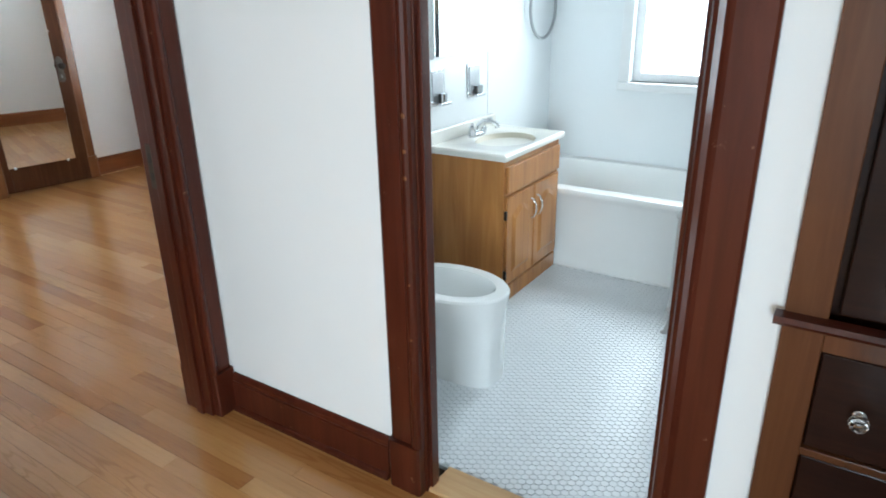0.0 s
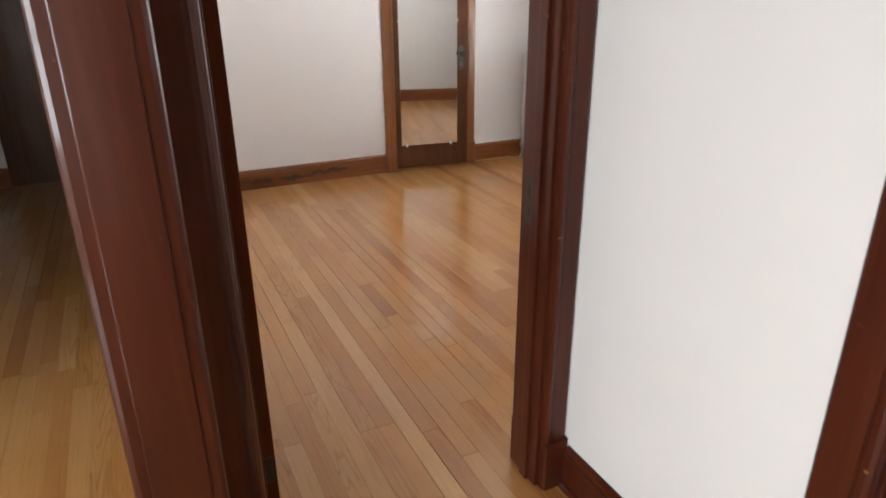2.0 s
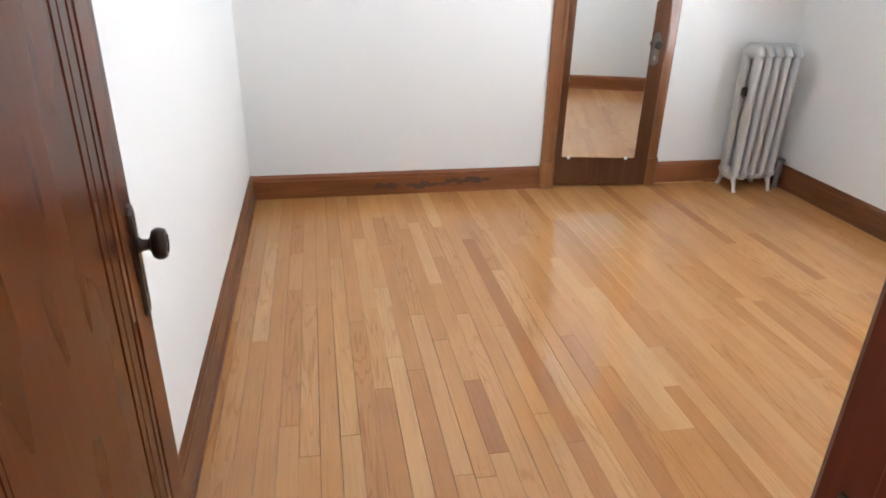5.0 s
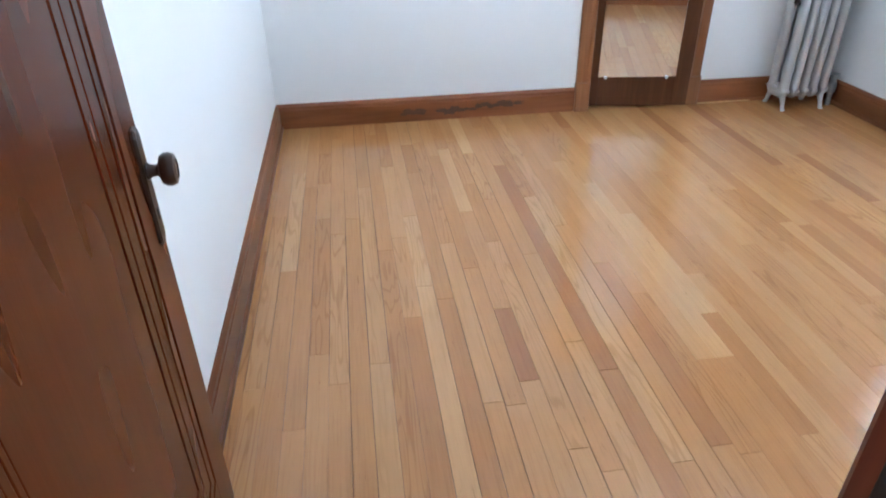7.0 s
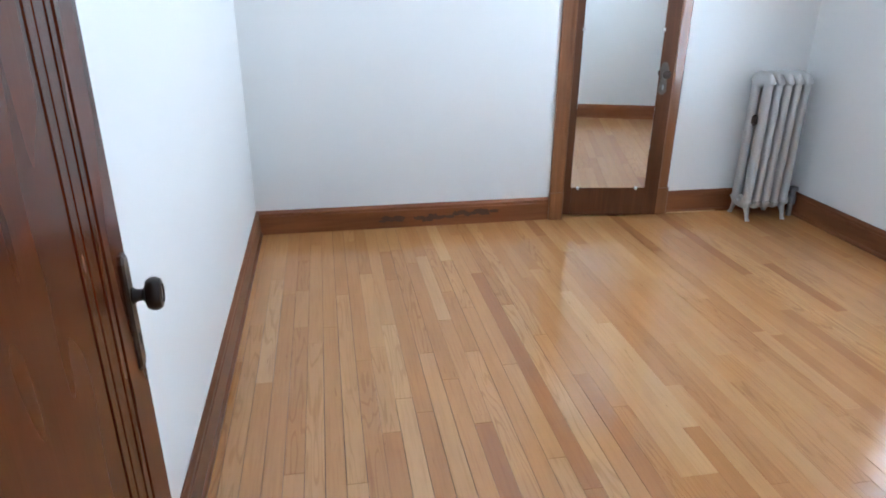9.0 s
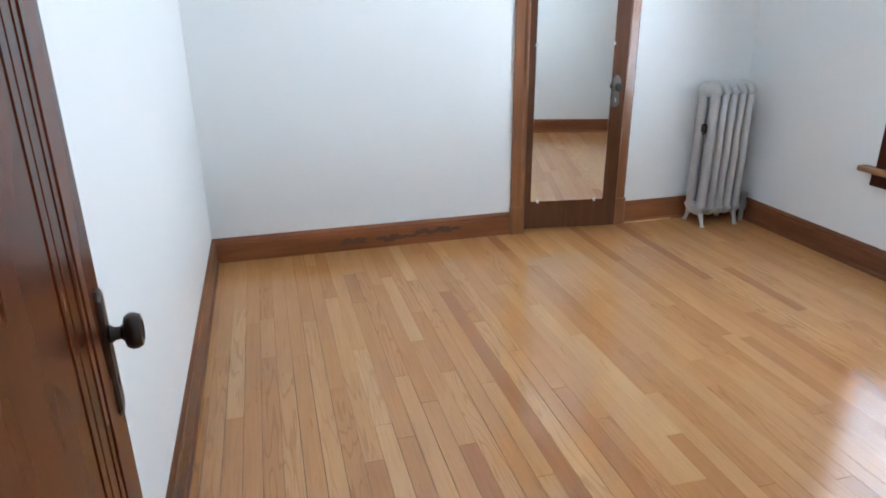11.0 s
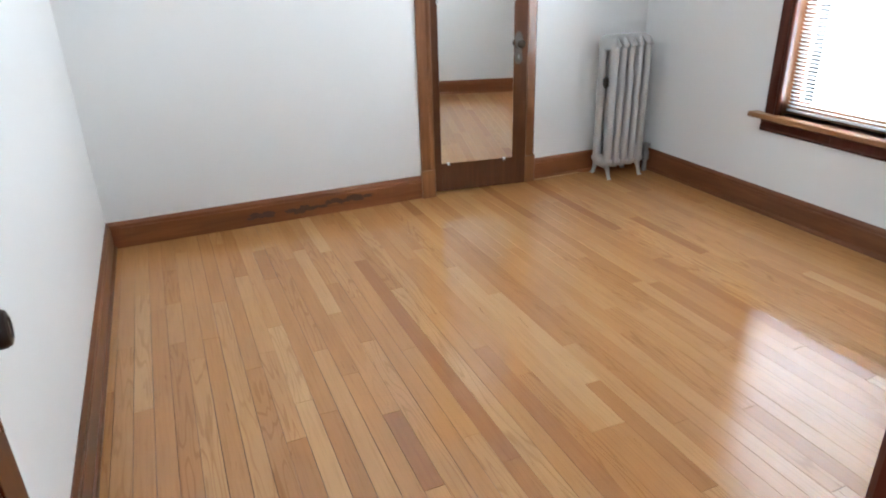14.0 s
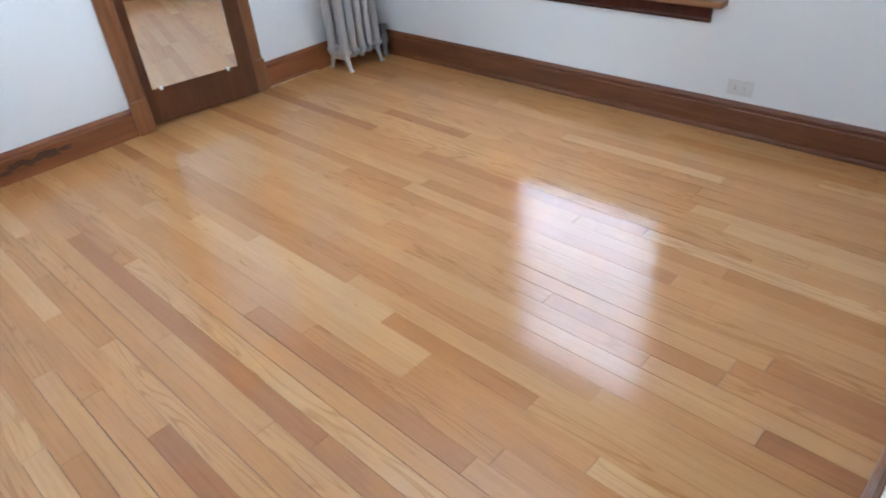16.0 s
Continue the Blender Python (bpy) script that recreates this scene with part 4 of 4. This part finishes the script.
# bathtub
TX = 1.915
tb = thing("bathtub", (TX, 0, 0), "white enamelled built-in bathtub along the window wall", "bathtub")
TY0, TY1, TZ = BATH_Y0 + 0.002, BATH_Y1 - 0.008, 0.455
part("apron", sweep(bmesh.new(), [(0.0, 0.0), (0.0, 0.03), (0.012, 0.05), (0.012, TZ - 0.06), (0.004, TZ - 0.045), (-0.004, TZ - 0.03), (-0.006, TZ - 0.015), (0.0, TZ - 0.004), (0.012, TZ), (0.06, TZ), (0.06, 0.0)], (0, TY0, 0), (0, TY1 - TY0, 0), (1, 0, 0), (0, 0, 1)), PORC, tb, "", True)
tubw = BATH_X - TX
def round_box(x0, x1, y0, y1, z, n=40, pw=0.28):
    return [((x0 + x1) / 2 + (x1 - x0) / 2 * math.copysign(abs(math.cos(2 * math.pi * i / n)) ** pw, math.cos(2 * math.pi * i / n)),
             (y0 + y1) / 2 + (y1 - y0) / 2 * math.copysign(abs(math.sin(2 * math.pi * i / n)) ** pw, math.sin(2 * math.pi * i / n)), z) for i in range(n)]
part("basin", loft(bmesh.new(), [round_box(0.058, tubw - 0.002, TY0, TY1, TZ, 40, 0.05), round_box(0.075, tubw - 0.07, TY0 + 0.08, TY1 - 0.08, TZ), round_box(0.09, tubw - 0.085, TY0 + 0.1, TY1 - 0.1, TZ - 0.02), round_box(0.15, tubw - 0.14, TY0 + 0.22, TY1 - 0.2, 0.12)], False, True), PORC, tb, "", True)
part("caulk_line", tube(bmesh.new(), [(-0.002, TY0, 0.004), (-0.002, TY1, 0.004)], 0.006, 8), WHITE, tb, "white caulk along the floor")

radiator((1.545, -1.56, 0), 0, 5, 0.0665, 0.205, 0.62, "low silver-painted radiator beside the bathtub", False)

# window in the bathroom
bw = thing("window_2", (BATH_X, -1.15, 0.945), "bright white-framed bathroom window", "window")
bw["kind"] = "structure"
part("window_sill", boxed(-0.03, 0.06, -0.42, 0.42, -0.05, 0.0, bevel=0.006), WHITE, bw)
for s in (-1, 1):
    part("side_casing", boxed(-0.018, 0.0, min(s * 0.35, s * 0.415), max(s * 0.35, s * 0.415), 0.0, 0.9, bevel=0.003), WHITE, bw)
    part("sash_stile", boxed(0.05, 0.085, min(s * 0.30, s * 0.35), max(s * 0.30, s * 0.35), 0.0, 0.835, bevel=0.003), WHITE, bw)
part("head_casing", boxed(-0.018, 0.0, -0.35, 0.35, 0.835, 0.9, bevel=0.003), WHITE, bw)
part("sash_rail", boxed(0.05, 0.085, -0.30, 0.30, 0.0, 0.05, bevel=0.003), WHITE, bw)
part("sash_rail", boxed(0.05, 0.085, -0.30, 0.30, 0.785, 0.835, bevel=0.003), WHITE, bw)
g = part("pane", boxed(0.066, 0.070, -0.30, 0.30, 0.05, 0.785), GLASS, bw)
g.visible_shadow = False

# medicine cabinet, recesses, hose
BY = BATH_Y1 - 0.006
mc = thing("medicine_cabinet", (1.50, BY, 1.185), "white medicine cabinet with mirrored sliding doors", "cabinet")
part("body", boxed(-0.33, 0.335, -0.11, -0.001, 0.0, 0.68, bevel=0.004), WHITE, mc)
part("mirror", boxed(-0.325, 0.0, -0.116, -0.111, 0.012, 0.67), MIRROR, mc)
part("mirror", boxed(0.004, 0.33, -0.114, -0.1105, 0.012, 0.67), MIRROR, mc)
bp = thing("backing_panel", (1.50, BY, 0.84), "white gloss panel on the wall behind the vanity", "panel")
part("sheet", boxed(-0.335, 0.345, -0.008, -0.0005, 0.0, 0.345, bevel=0.002), WHITE, bp)
part("edge_strip", boxed(0.345, 0.352, -0.011, -0.0005, 0.0, 0.345, bevel=0.001), WHITE, bp)
for x in (1.345, 1.69):
    rc = thing("wall_holder", (x, BY - 0.009, 1.04), "small chrome and grey wall holder behind the basin", "holder", "wall holders over the basin")
    part("frame", boxed(-0.062, 0.062, -0.006, 0.0, -0.085, 0.085, bevel=0.002), CHROME, rc)
    part("recess", boxed(-0.048, 0.048, -0.0085, -0.0055, -0.07, 0.07), GREYBOX, rc)
    part("shelf", boxed(-0.03, 0.062, -0.045, -0.005, -0.085, -0.07, bevel=0.003), CHROME, rc)
    part("cup", turned(bmesh.new(), [(0.018, -0.07), (0.02, -0.03), (0.018, -0.03), (0.016, -0.066)], (0.02, -0.027, 0), "z", 14), CHROME, rc)
hs = thing("shower_hose", (2.48, BY - 0.03, 1.20), "white hand shower hose hanging in a loop", "hose")
part("hose", tube(bmesh.new(), [(0.175 * math.cos(a) * (1 if math.sin(a) < 0 else 0.96), 0.0, 0.17 + 0.17 * math.sin(a) * (1 if math.sin(a) < 0 else 3.0)) for a in [math.pi + 0.05 + (math.pi - 0.1) * q / 20 for q in range(21)]]
                  + [(0.16, 0.0, 0.45), (0.13, 0.01, 0.75)], 0.009), RUBBER, hs, "", True)
part("hose_end", tube(bmesh.new(), [(-0.175, 0, 0.15), (-0.172, 0, 0.5), (-0.15, 0.01, 0.75)], 0.009), RUBBER, hs, "", True)
part("holder", turned(bmesh.new(), [(0.03, 0.0), (0.03, -0.01), (0.015, -0.015), (0.015, -0.035)], (0.0, 0.03, 0.75), "y", 16), CHROME, hs)
part("bracket", tube(bmesh.new(), [(-0.15, 0.01, 0.75), (0.13, 0.01, 0.75)], 0.012), CHROME, hs)

# ---- floors, piece by piece ----
structure("ground", boxed(-60, 60, -60, 60, -0.6, -0.5), plain("outside_ground", (0.12, 0.12, 0.10), 0.9, 0, 0.3, 2.0), "plain ground outside the building", "ground")
floor = structure("floor", boxed(-4.74, XR + 0.16, -4.72, 4.72, -0.14, -0.012), GAP, "glossy oak strip floor with dark joints", "floor")
bath_floor = structure("floor_bathroom", boxed(0.125, BATH_X, BATH_Y0, BATH_Y1, -0.012, 0.001), GROUT, "white hexagon mosaic tile floor with grey grout", "floor")

rng = random.Random(11)
W = 0.068


def plank_rings(length, gap):
    w, b = W / 2 - gap - 0.0001, 0.0003
    lo = [(-w, 0), (w, 0), (w, length - 0.0014), (-w, length - 0.0014)]
    return [[(x, y, -0.012) for x, y in lo], [(x, y, -b) for x, y in lo], [(x - math.copysign(b, x), y + (b if y == 0 else -b), 0.0) for x, y in lo]]


meshes = {}
runs = []
nrow = int((XR + 2.45) / W) + 1
for i in range(nrow):
    x = -2.42 + (i + 0.5) * W
    if x < LW0 - 0.005:
        spans = [(-4.6, 4.6)]
    elif x < LW1 + 0.01:
        spans = [(-2.36, OPEN_Y)]
    elif x < 0.0:
        spans = [(-3.3, YF)]
    elif x < XR - 0.02:
        spans = [(YN, YF)]
    else:
        spans = []
    if 0.973 < x < 1.645:
        spans = [(YN, YF + 0.12)]
    for y0, y1 in spans:
        y = y0
        first = True
        while y < y1 - 0.001:
            ln = rng.choice((0.4, 0.6, 0.8, 1.0, 1.2, 1.4, 1.7, 2.0))
            if first:
                ln = round(ln * rng.choice((0.4, 0.6, 0.8, 1.0)), 3)
                first = False
            if y + ln > y1 - 0.18:
                ln = y1 - y
            runs.append((x, y, round(ln, 4), rng.choice((0.0, 0.0, 0.0001, 0.0001, 0.0002, 0.0003, 0.0005, 0.0011)), rng.uniform(-0.005, 0.005)))
            y += ln
near = sorted(runs, key=lambda r: (r[0] + 0.2) ** 2 + (r[1] + r[2] / 2 - 1.1) ** 2 + (4 if r[0] < LW0 else 0))
for x, y, ln, gap, tilt in near[:300]:
    if (ln, gap) not in meshes:
        meshes[ln, gap] = mesh_of("plank", loft(bmesh.new(), plank_rings(ln, gap), False, True), OAK)
    ob = new("plank", meshes[ln, gap])
    ob.parent = floor
    ob.location = (x, y, 0.0)
    ob.rotation_euler = (0, tilt, 0)
verts, faces = [], []
for x, y, ln, gap, tilt in near[300:]:
    k = len(verts)
    for ring in plank_rings(ln, gap):
        verts += [(x + px, y + py, pz - px * tilt) for px, py, pz in ring]
    for r in (0, 4):
        faces += [(k + r + a, k + r + (a + 1) % 4, k + r + 4 + (a + 1) % 4, k + r + 4 + a) for a in range(4)]
    faces.append((k + 8, k + 9, k + 10, k + 11))
me = bpy.data.meshes.new("plank_field")
me.from_pydata(verts, [], faces)
me.materials.append(OAK)
pf = new("plank_field", me)
pf.parent = floor
tagged(pf, kind="stuff")
# front room boards beyond the passage strip
structure("floor_front", boxed(-4.6, -2.42, -4.58, 0.28, -0.012, 0.0), OAK, "oak floor of the front room", "floor")

# hexagon tiles
hexes = []
pitch = 0.0262
r0 = pitch / math.sqrt(3) - 0.0012
j = 0
y = BATH_Y0 + 0.01
while y < BATH_Y1 - 0.012:
    x = 0.14 + (pitch / 2 if j % 2 else 0)
    while x < TX - 0.01:
        hexes.append((x, y))
        x += pitch
    y += pitch * math.sqrt(3) / 2
    j += 1
hexes.sort(key=lambda q: (q[0] - 0.35) ** 2 + (q[1] + 1.25) ** 2)


def hex_data(cx, cy, k, tilt):
    vs = []
    for z, r in ((0.0, r0), (0.0026, r0), (0.0034, r0 - 0.0012)):
        for i in range(6):
            a = math.pi / 6 + i * math.pi / 3
            vs.append((cx + r * math.cos(a), cy + r * math.sin(a), z + tilt))
    fs = []
    for b in (0, 6):
        fs += [(k + b + i, k + b + (i + 1) % 6, k + b + 6 + (i + 1) % 6, k + b + 6 + i) for i in range(6)]
    fs.append(tuple(k + 12 + i for i in range(6)))
    return vs, fs


vs, fs = hex_data(0, 0, 0, 0)
hm = bpy.data.meshes.new("tile")
hm.from_pydata(vs, [], fs)
hm.materials.append(HEX)
for x, y in hexes[:300]:
    ob = new("tile", hm)
    ob.parent = bath_floor
    ob.location = (x, y, 0.001 + rng.uniform(0, 0.0004))
verts, faces = [], []
for x, y in hexes[300:]:
    a, b = hex_data(x, y, len(verts), 0.001 + rng.uniform(0, 0.0004))
    verts += a
    faces += b
me = bpy.data.meshes.new("tile_field")
me.from_pydata(verts, [], faces)
me.materials.append(HEX)
tf = new("tile_field", me)
tf.parent = bath_floor
tagged(tf, kind="stuff")
